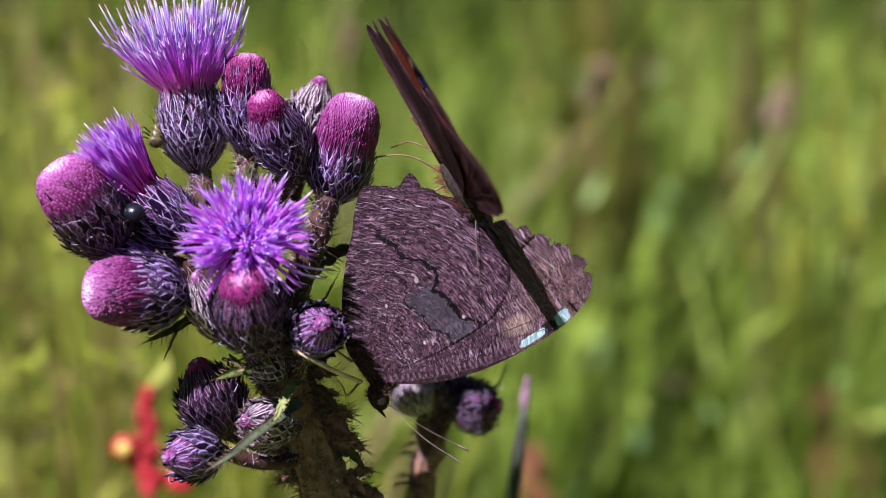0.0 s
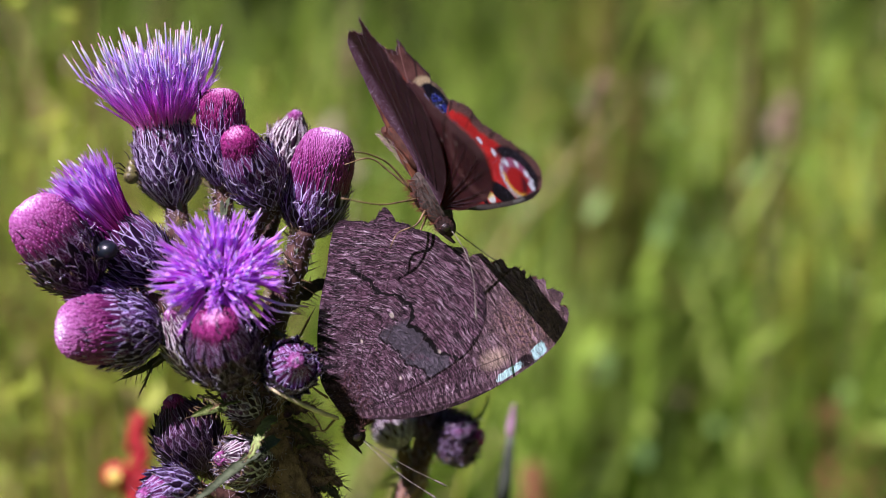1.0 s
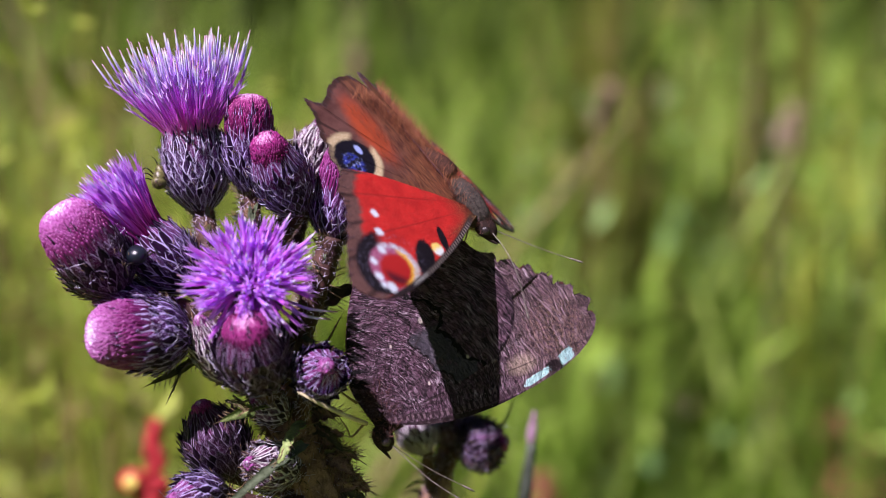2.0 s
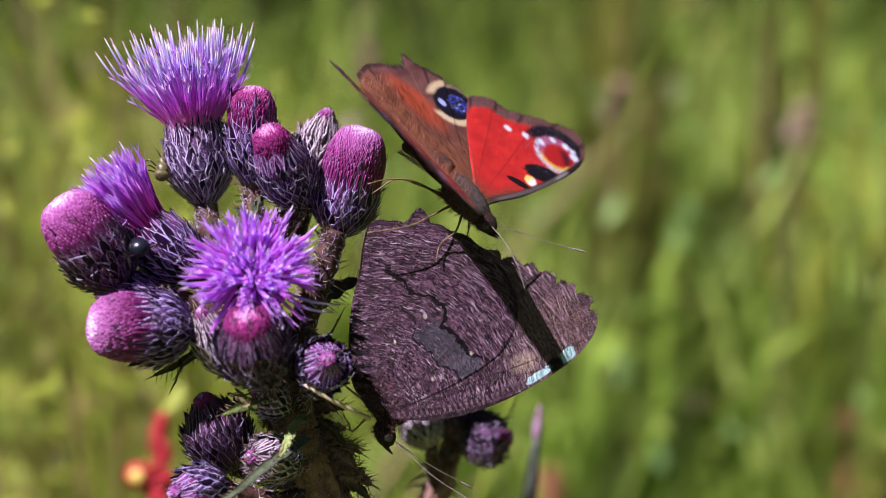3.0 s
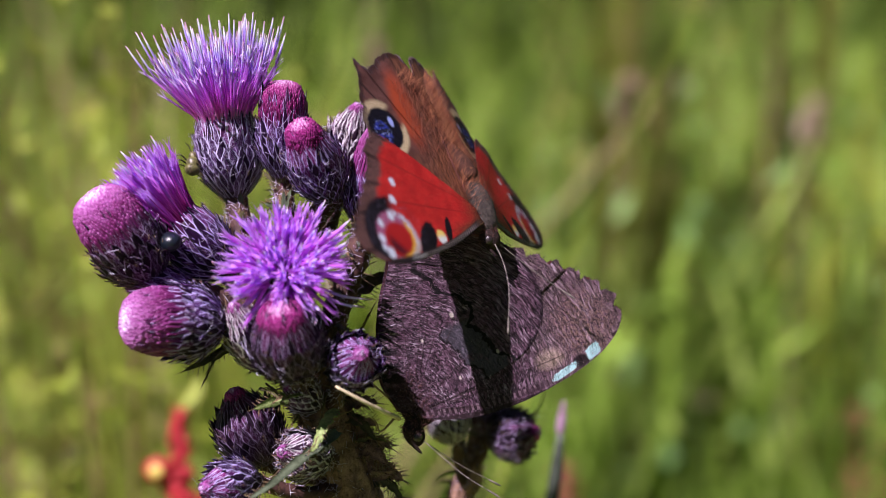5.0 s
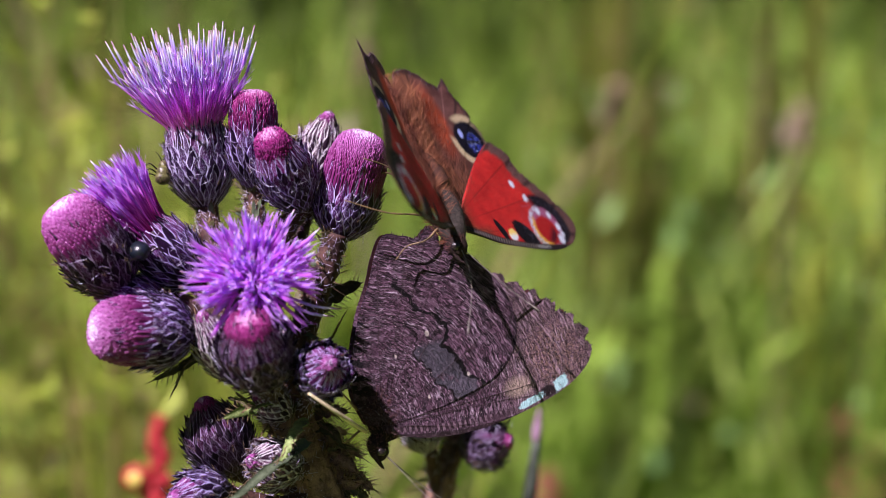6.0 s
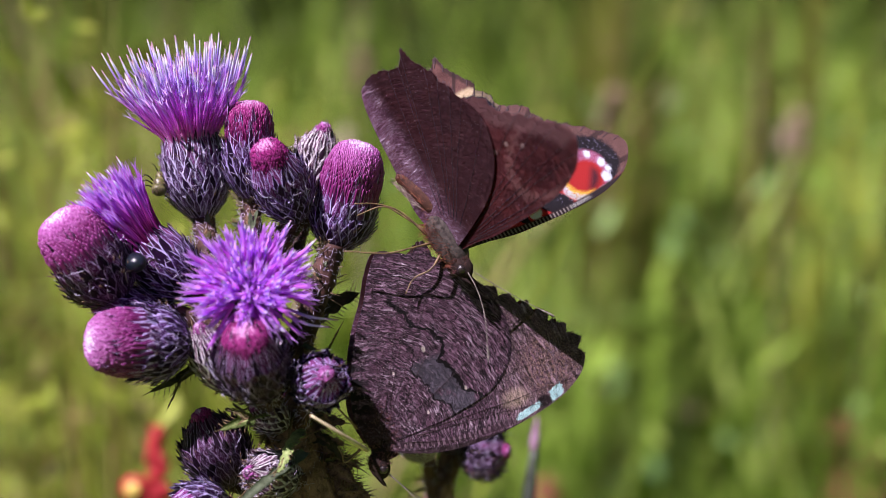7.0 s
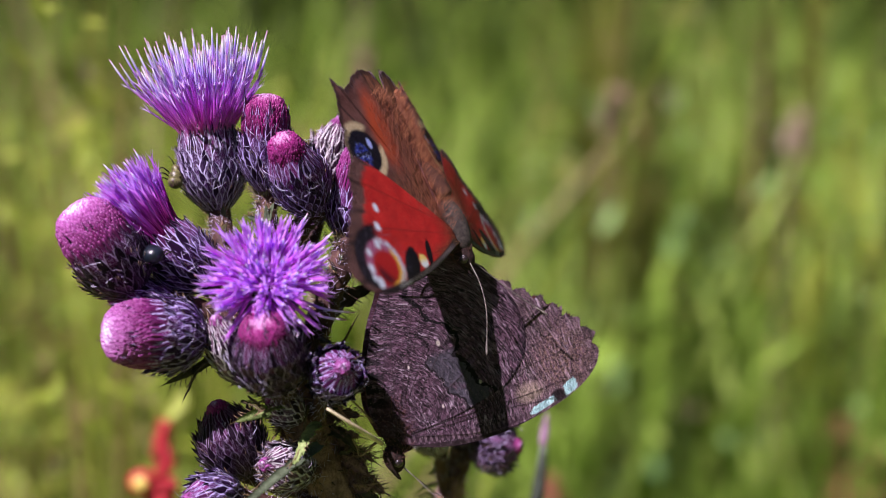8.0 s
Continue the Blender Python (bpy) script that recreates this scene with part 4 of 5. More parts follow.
def flower_head(plant, kind, foot, tip, r, seed, bracts=BRACT, single=False, top=None, dome=None, open_to=1.0, lean=(0, 0, 0), fan_out=0.60, web_share=1.0, mouth=None):
    """A head from its foot to the mouth of its bracts (mm). kind: "open", "half", "bud" or "tight"."""
    rng = random.Random(seed)
    foot, tip = vec(foot), vec(tip)
    way = (tip - foot).normalized()
    length = (tip - foot).length
    dome = dome if dome is not None else {"open": 0.0, "half": 0.0, "bud": 0.42, "tight": 0.12}[kind]
    cup = length * (1 - dome)
    mouth = mouth or {"open": 0.86, "half": 0.82, "bud": 0.92, "tight": 0.42}[kind]
    a, b = across(way)
    core = Shape()
    lathe(core, foot, way, [(cup * k / 9, max(0.2, head_profile(k / 9, cup, r, mouth) * 0.93)) for k in range(10)], 18)
    head = part("flower_head", core, CORE, plant, {"open": "thistle head in full purple flower", "half": "half-open purple thistle head", "bud": "thistle bud with a pink dome of florets", "tight": "closed thistle bud with dark scales"}[kind])
    # scales in spiral rows
    rows = max(8, int(cup / 0.9))
    across_count = max(11, int(2 * math.pi * r / 1.22))
    for row in range(rows):
        h = (row + 0.2) / rows * 0.98
        for k in range(across_count):
            g = 2 * math.pi * (k + 0.5 * (row % 2) + 0.22 * rng.random()) / across_count
            rad = head_profile(h, cup, r, mouth)
            ahead = head_profile(min(1, h + 0.08), cup, r, mouth)
            out = a * math.cos(g) + b * math.sin(g)
            run = (way * cup * 0.08 + out * (ahead - rad)).normalized()
            side = run.cross(out).normalized()
            face = side.cross(run).normalized()
            wide = 2 * math.pi * max(rad, r * 0.4) / across_count * (1.12 if h < 0.7 else 0.7)
            long = cup / rows * (2.0 + 0.7 * rng.random()) * (1.0 if h < 0.7 else 1.25 + (0.9 * rng.random() if h > 0.85 and kind == "bud" else 0))
            lift = 0.55 + 0.5 * rng.random()
            at = foot + way * (cup * h) + out * (rad * 0.94)
            turn = Matrix.Rotation(rng.gauss(0, 0.13), 3, face)
            side, run = turn @ side, turn @ run
            m = Matrix((side * wide, run * long, face * wide * lift * 1.3)).transposed().to_4x4()
            m.translation = at * MM
            ob = new("bract", bract_mesh(bracts, h))
            ob.parent = head
            ob.matrix_basis = m
    # spines and cobweb hair
    web = Shape()
    for _ in range(int((26 + 7 * r * cup / 8) * web_share)):
        g, h = rng.uniform(0, 6.283), rng.uniform(0.02, 0.95)
        rad = head_profile(h, cup, r, mouth) * 1.05
        out = a * math.cos(g) + b * math.sin(g)
        p = foot + way * cup * h + out * rad
        side = way.cross(out)
        q = p + (side * rng.uniform(-1.0, 1.0) + way * rng.uniform(-0.1, 1.2)).normalized() * (0.5 + 2.4 * rng.random() ** 2.0) + out * rng.uniform(-0.15, 0.25)
        bow = out * 0.25 + side * rng.uniform(-0.6, 0.6) + way * rng.uniform(-0.3, 0.3)
        tube(web, [p, (p + q) / 2 + bow, q], (0.024 + 0.022 * rng.random(), 0.034, 0.012), 3, 0, 3)
    for _ in range(int(16 + 7 * r)):
        g, h = rng.uniform(0, 6.283), rng.uniform(0.1, 0.95)
        rad = head_profile(h, cup, r, mouth) * 1.05
        out = a * math.cos(g) + b * math.sin(g)
        p = foot + way * cup * h + out * rad
        needle(web, p, p + out * rng.uniform(0.3, 0.9) + way * rng.uniform(0.4, 1.0), 0.07, 1)
    tagged(part("cobweb_hair", web, [WEB, SPINE], head), kind="stuff")
    flowers = Shape()
    if kind in ("bud", "tight"):
        # packed rounded floret tips
        cap = r * mouth * (0.98 if kind == "bud" else 0.8)
        high = length - cup * 0.80
        n = int(260 + cap * cap * 58) if kind == "bud" else 80
        bed = [(cup * 0.66, cap * 0.95)] + [(cup * 0.80 + high * max(0.0, 1 - (0.97 * q) ** 4.0) ** 0.5 - 0.12, cap * q * 0.96) for q in (0.99, 0.95, 0.9, 0.8, 0.65, 0.5, 0.35, 0.2, 0.05)]
        lathe(flowers, foot, way, bed, 22)
        flowers.uvs = [(0.5, 0.30 + 0.25 * v) for u, v in flowers.uvs]
        for i in range(n):
            q = math.sqrt((i + 0.5) / n)
            g = i * 2.39996
            rad = cap * q
            z = high * max(0.0, 1 - (0.97 * q) ** 4.0) ** 0.5
            p = foot + way * (cup * 0.80 + z) + (a * math.cos(g) + b * math.sin(g)) * rad
            start = foot + way * (cup * 0.66) + (a * math.cos(g) + b * math.sin(g)) * rad * 0.98
            d = (p - start).normalized()
            w = cap / math.sqrt(n) * rng.uniform(1.1, 1.7)
            p = p + way * rng.uniform(-0.13, 0.13) + (a * math.cos(g) + b * math.sin(g)) * rng.uniform(-0.08, 0.10)
            n0 = across(d)
            pts, uvs = [], []
            for t, k in ((0.0, 0.75), (0.86, 0.85), (0.96, 1.0), (1.0, 0.5)):
                for c in range(5):
                    e = 2 * math.pi * c / 5
                    pts.append(start + (p - start) * t + d * (0.25 * t) + (n0[0] * math.cos(e) + n0[1] * math.sin(e)) * w * k)
                    # colour falls off to rim and foot, painting shade onto the dome
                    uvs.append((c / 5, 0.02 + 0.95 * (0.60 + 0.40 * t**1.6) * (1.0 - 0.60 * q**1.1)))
            flowers.add(pts, [(k * 5 + c, k * 5 + (c + 1) % 5, (k + 1) * 5 + (c + 1) % 5, (k + 1) * 5 + c) for k in range(3) for c in range(5)] + [(15, 16, 17, 18, 19)], uvs)
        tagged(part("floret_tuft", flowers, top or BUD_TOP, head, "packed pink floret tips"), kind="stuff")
        return head
    # open florets: thin tubes that fan out, split at the tip, with a long style
    n, reach, spread = (280 if single else 230, 12.2, fan_out) if kind == "open" else (360, 10.8, 0.36)
    reach *= open_to
    styles = Shape()
    tilt = vec(lean)
    for i in range(n):
        q = ((i + 0.5) / n) ** (0.5 if single else 0.66)
        g = i * 2.39996 + rng.uniform(-0.15, 0.15)
        out = a * math.cos(g) + b * math.sin(g)
        start = foot + way * (cup * 0.8) + out * (r * mouth * 0.8 * q)
        fan = spread * q * (0.85 + 0.3 * rng.random())
        d = (way * math.cos(fan * 1.2) + out * math.sin(fan * 1.2) + tilt * 0.35).normalized()
        d = (d + Vector((rng.uniform(-1, 1), rng.uniform(-1, 1), rng.uniform(-1, 1))) * (0.10 if single else 0.32 if kind == "open" else 0.08)).normalized()
        l = reach * rng.uniform(0.60 if single else 0.66, 0.92 if single else 1.0) * ((1.0 - 0.10 * q) if single or kind == "half" else 0.62 + 0.34 * q)
        mid = start + way * l * 0.35 + out * (0.10 * l * q)
        end = start + d * l + way * (0.12 * l)
        line = smooth_line([start, mid, end], 3)
        nrm = across(d)
        pts, uvs = [], []
        for j, p in enumerate(line):
            t = j / (len(line) - 1)
            w = 0.085 + 0.065 * t if single or kind == "half" else 0.20 + 0.10 * t
            for c in range(4):
                e = math.pi / 2 * c + i
                pts.append(p + (nrm[0] * math.cos(e) + nrm[1] * math.sin(e)) * w)
                uvs.append((c / 4, t * 0.9))
        m = len(line)
        faces = [(j * 4 + c, j * 4 + (c + 1) % 4, (j + 1) * 4 + (c + 1) % 4, (j + 1) * 4 + c) for j in range(m - 1) for c in range(4)]
        # lobes
        base = (m - 1) * 4
        for c in range(4):
            e = math.pi / 2 * c + i + 0.78
            flare = (nrm[0] * math.cos(e) + nrm[1] * math.sin(e))
            pts.append(end + d * rng.uniform(0.9, 1.7) + flare * rng.uniform(0.3, 0.95))
            uvs.append((0.5, 1.0))
            faces.append((base + c, base + (c + 1) % 4, len(pts) - 1))
        if single:
            one = Shape()
            one.add(pts, faces, uvs)
            part("floret", one, top or FLORET, head)
        else:
            flowers.add(pts, faces, uvs)
        if rng.random() < ((0.62 if single else 0.30) if kind == "open" else 0.14):
            far = end + (d * 0.8 + way * 0.35).normalized() * rng.uniform(2.0, 4.8 if single else 4.0) * open_to * (0.6 if kind == "half" else 1.0)
            tube(styles, [end - d * 0.5, (end + far) / 2, far], (0.12, 0.15, 0.07), 5, 0, 2)
    if not single:
        tagged(part("floret_tuft", flowers, top or FLORET, head, "fan of purple florets"), kind="stuff")
    tagged(part("style_tuft", styles, STYLE, head, "violet styles with pale tips"), kind="stuff")
    return head


def spiny_leaf(plant, points, width, material, label, seed, teeth=7, spine=1.6, face=None):
    """A narrow folded leaf with spiny lobes."""
    rng = random.Random(seed)
    line = smooth_line(points, 6)
    n = len(line)
    shape = Shape()
    pts, uvs = [], []
    normal = None
    for i, p in enumerate(line):
        t = i / (n - 1)
        way = (line[min(i + 1, n - 1)] - line[max(i - 1, 0)]).normalized()
        if normal is None:
            normal = vec(face) if face else across(way)[1]
        normal = (normal - way * normal.dot(way)).normalized()
        side = way.cross(normal)
        w = width * (1 - t) ** 0.6 * (0.6 + 0.4 * abs(math.sin(t * teeth * math.pi))) + 0.05
        for x, up in ((-1, 0.35), (0, 0.0), (1, 0.35)):
            for th in (0.06, -0.06):
                pts.append(p + side * x * w + normal * (up * w + th))
                uvs.append((x, t))
    faces = []
    for i in range(n - 1):
        for k in range(2):
            o, q = i * 6 + k * 2, (i + 1) * 6 + k * 2
            faces += [(o, o + 2, q + 2, q), (o + 1, q + 1, q + 3, o + 3)]
        for k in (0, 4):
            o, q = i * 6 + k, (i + 1) * 6 + k
            faces.append((o, q, q + 1, o + 1))
    shape.add(pts, faces, uvs)
    for i in range(1, n - 1):
        t = i / (n - 1)
        way = (line[i + 1] - line[i - 1]).normalized()
        side = way.cross(vec(face) if face else across(way)[1]).normalized()
        for s in (-1, 1):
            if rng.random() < 0.75:
                p = line[i] + side * s * width * (1 - t) ** 0.6 * 0.8
                needle(shape, p, p + (side * s + way * 0.8 + Vector((0, rng.uniform(-0.6, 0.6), rng.uniform(-0.3, 0.3)))).normalized() * spine * rng.uniform(0.5, 1.1), 0.09, 1)
    needle(shape, line[-1] - (line[-1] - line[-2]), line[-1] + (line[-1] - line[-2]).normalized() * spine, 0.1, 1)
    return part("leaf", shape, [material, SPINE], plant, label)


def stalk(plant, points, radii, seed, hairs, label="", spines=0, name="stem"):
    rng = random.Random(seed)
    shape = Shape()
    thick = radii[0] > 2.2
    tube(shape, points, radii, 42 if thick else 12, 0, 16 if thick else 8, 0.12 if thick else 0.22, rng, 0.07 if thick else 0.0)
    line = smooth_line(points, 10)
    if radii[0] < 2.2:
        hairs *= 3
    for k in range(hairs + spines):
        i = rng.randrange(len(line) - 1)
        p = line[i]
        way = (line[i + 1] - p).normalized()
        a, b = across(way)
        g = rng.uniform(0, 6.283)
        t = i / (len(line) - 1) * (len(radii) - 1)
        j = min(int(t), len(radii) - 2)
        r = radii[j] + (radii[j + 1] - radii[j]) * (t - j)
        out = a * math.cos(g) + b * math.sin(g)
        q = p + out * r * 0.92
        if k < hairs:
            needle(shape, q, q + (out * 0.5 + way.cross(out) * rng.uniform(-1, 1) + way * rng.uniform(-1, 1)) * rng.uniform(0.5, 1.6), 0.035, 1)
        else:
            needle(shape, q, q + (out + way * rng.uniform(-0.3, 0.9)).normalized() * rng.uniform(1.2, 3.0), 0.11, 2)
    return part(name, shape, [STEM if radii[0] > 2.2 else PEDICEL, WEB, SPINE], plant, label)


thistle = thing("thistle", REF.copy(), "tall marsh thistle with purple heads, pink buds and spiny brown stems", "thistle")

# stems
stalk(thistle, [(-9.0, 190, -250), (-10.0, 190, -120), (-12.6, 187, -50), (-15.2, 186, -36), (-18.0, 184, -26), (-21.4, 182, -17), (-24.6, 181, -9)], (5.0, 4.6, 3.8, 3.6, 3.0, 2.6, 2.0), 1, 900, "thick brown stem with spiny wings", 520)
stalk(thistle, [(-24.6, 181, -9), (-28.0, 182, -2), (-31.6, 184, 5), (-33.3, 186, 11.2)], (2.0, 1.8, 1.6, 1.5), 2, 200, spines=24)
stalk(thistle, [(-22.6, 181.5, -12), (-19.0, 181, -4), (-16.2, 180.5, 3), (-15.1, 180, 7)], (1.9, 1.8, 1.7, 1.7), 3, 200, spines=34)
stalk(thistle, [(-25.6, 181, -7), (-30.0, 180, -2.4), (-33.5, 180, 0.8)], (1.5, 1.3, 1.5), 4, 80, spines=8)
stalk(thistle, [(-25.6, 181, -8), (-33.0, 179, -3), (-42.0, 176, 0.3)], (1.4, 1.2, 1.3), 5, 80, spines=6)
stalk(thistle, [(-25.0, 180, -9), (-29.0, 177, -7), (-33.2, 174, -5.7)], (1.4, 1.2, 1.4), 6, 80, spines=6)
stalk(thistle, [(-25.0, 180.5, -9), (-31.0, 180, -4), (-37.6, 178, -1.5)], (1.2, 1.0, 1.0), 7, 60, spines=4)
stalk(thistle, [(-26.0, 182, -6), (-24.6, 182.6, 2), (-23.0, 182.5, 6), (-19.8, 181.4, 10.8)], (1.8, 1.6, 1.4, 1.4), 8, 160, spines=16)
stalk(thistle, [(-24.6, 182.6, 2), (-26.2, 184, 8), (-26.5, 184.2, 13.4)], (1.6, 1.4, 1.4), 9, 140, spines=12)
stalk(thistle, [(-22.0, 184, 3), (-20.2, 187, 8), (-19.5, 189, 13)], (1.2, 1.0, 1.0), 10, 50, spines=4)
stalk(thistle, [(-24.0, 180.8, -10.5), (-24.8, 179, -6), (-25.4, 178, -2.9)], (1.4, 1.3, 1.5), 11, 60, spines=5)
stalk(thistle, [(-22.6, 181, -14.5), (-23.0, 176, -13.2), (-23.5, 172, -11.7)], (1.6, 1.5, 1.6), 12, 70, spines=10)
stalk(thistle, [(-23.4, 181, -13), (-25.5, 178.5, -12.4), (-27.6, 176, -11.6)], (1.2, 1.0, 1.0), 13, 60, spines=8)
stalk(thistle, [(-20.6, 182, -18), (-18.6, 178, -14.6), (-17.2, 174, -11.6)], (1.2, 1.0, 1.0), 14, 60, spines=8)
stalk(thistle, [(-18.4, 184, -26), (-23.0, 183, -26.4), (-28.8, 181, -24.3)], (1.3, 1.1, 1.1), 15, 60, spines=8)
stalk(thistle, [(-17.6, 184, -27.5), (-23.0, 180.5, -28.4), (-28.9, 177, -26.3)], (1.2, 1.0, 1.0), 16, 60, spines=8)
stalk(thistle, [(-18.0, 184, -25), (-19.2, 181.6, -24.2), (-20.3, 179, -23.3)], (1.2, 1.0, 1.0), 17, 40, spines=5)

# heads
flower_head(thistle, "open", (-33.3, 186, 10.9), (-34.4, 184, 21.0), 4.5, 1, BRACT_WEBBED, single=True, open_to=1.04, fan_out=0.52, lean=(-0.03, 0, 0.2))
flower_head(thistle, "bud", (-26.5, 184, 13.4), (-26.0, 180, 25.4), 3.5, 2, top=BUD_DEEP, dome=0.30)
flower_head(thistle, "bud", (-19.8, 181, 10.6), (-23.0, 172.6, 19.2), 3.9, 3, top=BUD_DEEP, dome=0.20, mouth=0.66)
flower_head(thistle, "tight", (-19.5, 189, 13.0), (-16.7, 187, 23.4), 3.4, 4, BRACT_PALE)
flower_head(thistle, "bud", (-15.1, 183, 6.6), (-11.3, 178, 19.6), 4.3, 5, mouth=0.96)
flower_head(thistle, "bud", (-42.2, 176, 0.1), (-48.3, 170, 10.2), 4.8, 6, BRACT_DARK, web_share=0.9, dome=0.36)
flower_head(thistle, "half", (-33.3, 180, 0.8), (-39.4, 178, 6.8), 4.3, 7, top=FLORET_DEEP)
flower_head(thistle, "bud", (-33.1, 174, -5.7), (-43.4, 167, -5.0), 4.7, 8, dome=0.38)
flower_head(thistle, "tight", (-37.5, 178, -1.5), (-45.0, 174, -0.8), 2.8, 9)
front = flower_head(thistle, "open", (-25.4, 178, -2.9), (-24.2, 169, 1.6), 3.9, 10, open_to=0.56, fan_out=1.0, top=FLORET_FRONT)
flower_head(thistle, "bud", (-23.5, 172, -11.7), (-24.3, 164, -3.6), 4.7, 11, BRACT_DARK, web_share=0.8, top=BUD_DEEP, dome=0.16, mouth=0.66)
flower_head(thistle, "tight", (-27.6, 176, -11.6), (-30.9, 170, -3.3), 2.8, 12, BRACT_PALE)
flower_head(thistle, "tight", (-17.2, 174, -11.5), (-14.5, 166, -9.0), 3.4, 13)
flower_head(thistle, "tight", (-28.8, 181, -24.3), (-32.0, 177, -14.6), 4.5, 14, BRACT_DARK, top=BUD_DEEP, web_share=0.2)
flower_head(thistle, "tight", (-28.9, 177, -26.3), (-34.7, 171, -26.2), 3.3, 15)
flower_head(thistle, "tight", (-20.3, 179, -23.3), (-25.1, 172, -21.7), 3.1, 16, BRACT_PALE, web_share=2.0)
flower_head(thistle, "tight", (-21.1, 179, -16.6), (-25.1, 176, -13.8), 2.2, 17, BRACT_PALE)

for joints in ([(-20.0, 170, -1.2), (-17.0, 170.5, -2.3), (-13.6, 171, -2.7)], [(-20.0, 170, -2.0), (-17.4, 170.5, -3.2), (-14.6, 171, -3.6)], [(-21.0, 169, 1.0), (-18.4, 169, 2.0), (-16.4, 169.5, 2.4)]):
    strand = Shape()
    tube(strand, joints, (0.22, 0.20, 0.10), 6, 0, 5)
    part("floret", strand, STYLE, front, "long pale violet floret")

# leaves
spiny_leaf(thistle, [(-26, 179, -9), (-31.0, 178, -8.2), (-34.5, 176, -10.2), (-37.8, 174, -11.8)], 1.1, LEAF, "narrow dark spiny leaf", 1, 7, 1.6, (0, -1, 0.3))
spiny_leaf(thistle, [(-30, 177, -8.6), (-33.6, 175.5, -9.6), (-35.4, 175, -13.2)], 0.7, LEAF, "narrow dark spiny leaf", 2)
spiny_leaf(thistle, [(-20.6, 184, -3.2), (-17.6, 184, -2.0), (-15.0, 184, -0.8), (-12.0, 184, 0.4)], 2.5, LEAF, "dark spiny leaf", 3, 4, 2.0, (0.2, -1, 0.3))
spiny_leaf(thistle, [(-20.0, 182, -9.6), (-16.6, 181, -7.6), (-14.4, 181, -4.2)], 0.7, LEAF, "dark spiny leaf", 4)
spiny_leaf(thistle, [(-18.6, 178, -20.0), (-22.6, 170, -22.6), (-25.6, 167, -25.0), (-28.2, 165, -26.6)], 0.9, LEAF_GREY, "pale green woolly leaf", 5, 7, 1.2, (0, -1, 0.6))
spiny_leaf(thistle, [(-22.0, 179, -15.2), (-25.6, 175.5, -15.6), (-28.6, 172, -16.4)], 1.3, LEAF_PALE, "pale green woolly leaf", 6, 5, 1.3, (0, -1, 0.4))
spiny_leaf(thistle, [(-18.8, 175, -16.6), (-19.8, 171.5, -18.2), (-20.6, 170.5, -20.4), (-21.4, 171, -21.6)], 1.05, LEAF_PALE, "bright green woolly young leaf", 7, 6, 1.2)
spiny_leaf(thistle, [(-21.4, 178, -14.6), (-24.0, 174.5, -14.8), (-26.0, 172.5, -15.6)], 0.9, LEAF_PALE, "bright green woolly young leaf", 8, 7, 0.9)
for k in range(56):
    rng = random.Random(100 + k)
    h = k / 55
    at = Vector((-21.0 + 8.5 * h, 182 + 4.5 * h, -14 - 25 * h))
    g = rng.choice((0.0, math.pi)) + rng.uniform(-0.9, 0.9)
    out = Vector((math.cos(g), -abs(math.sin(g)) * 0.2, rng.uniform(-0.5, 0.35)))
    r = 2.3 + 1.3 * h
    long = rng.uniform(2.0, 4.6)
    spiny_leaf(thistle, [at + out * r * 0.7, at + out * (r + long * 0.45), at + out * (r + long) + Vector((0, 0, -rng.uniform(-0.6, 2.0)))], rng.uniform(0.8, 1.7), LEAF if k % 4 == 0 else STEM, "", 200 + k, 4, 1.7, (0.2, -1, rng.uniform(-0.6, 0.6)))
for k in range(14):
    rng = random.Random(300 + k)
    at = Vector((rng.uniform(-29, -18), rng.uniform(176, 183), rng.uniform(-15.5, -8)))
    out = Vector((rng.uniform(-1, 0.8), rng.uniform(-0.6, 0.2), rng.uniform(-1, 0.1))).normalized()
    spiny_leaf(thistle, [at, at + out * 2.0, at + out * 3.6 + Vector((0, 0, -0.5))], 0.55, LEAF, "", 400 + k, 3, 1.4)

for k, (x, y, z) in enumerate([(-33.0, 186, 9.6), (-32.2, 185, 7.0), (-30.4, 183.5, 3.4), (-15.4, 180, 5.4), (-16.6, 180.6, 2.0), (-18.0, 181, -1.6), (-19.8, 181, -5.6), (-26.4, 184, 11.6), (-25.8, 183.4, 8.0), (-21.6, 182, 8.6), (-28.0, 182, -1.0), (-27.4, 180.4, -4.0), (-31.0, 179.6, -1.8), (-29.6, 177, -6.6)] * 3):
    rng = random.Random(600 + k)
    at = Vector((x + rng.uniform(-0.8, 0.8), y - 0.6, z + rng.uniform(-1.0, 1.0)))
    out = Vector((rng.uniform(-1, 1), rng.uniform(-0.9, 0.1), rng.uniform(-0.2, 1.0))).normalized()
    spiny_leaf(thistle, [at, at + out * 1.3, at + out * rng.uniform(2.2, 3.4)], rng.uniform(0.5, 0.8), LEAF if k % 2 else LEAF_GREY, "", 640 + k, 3, 0.9, (0, -1, 0.2))

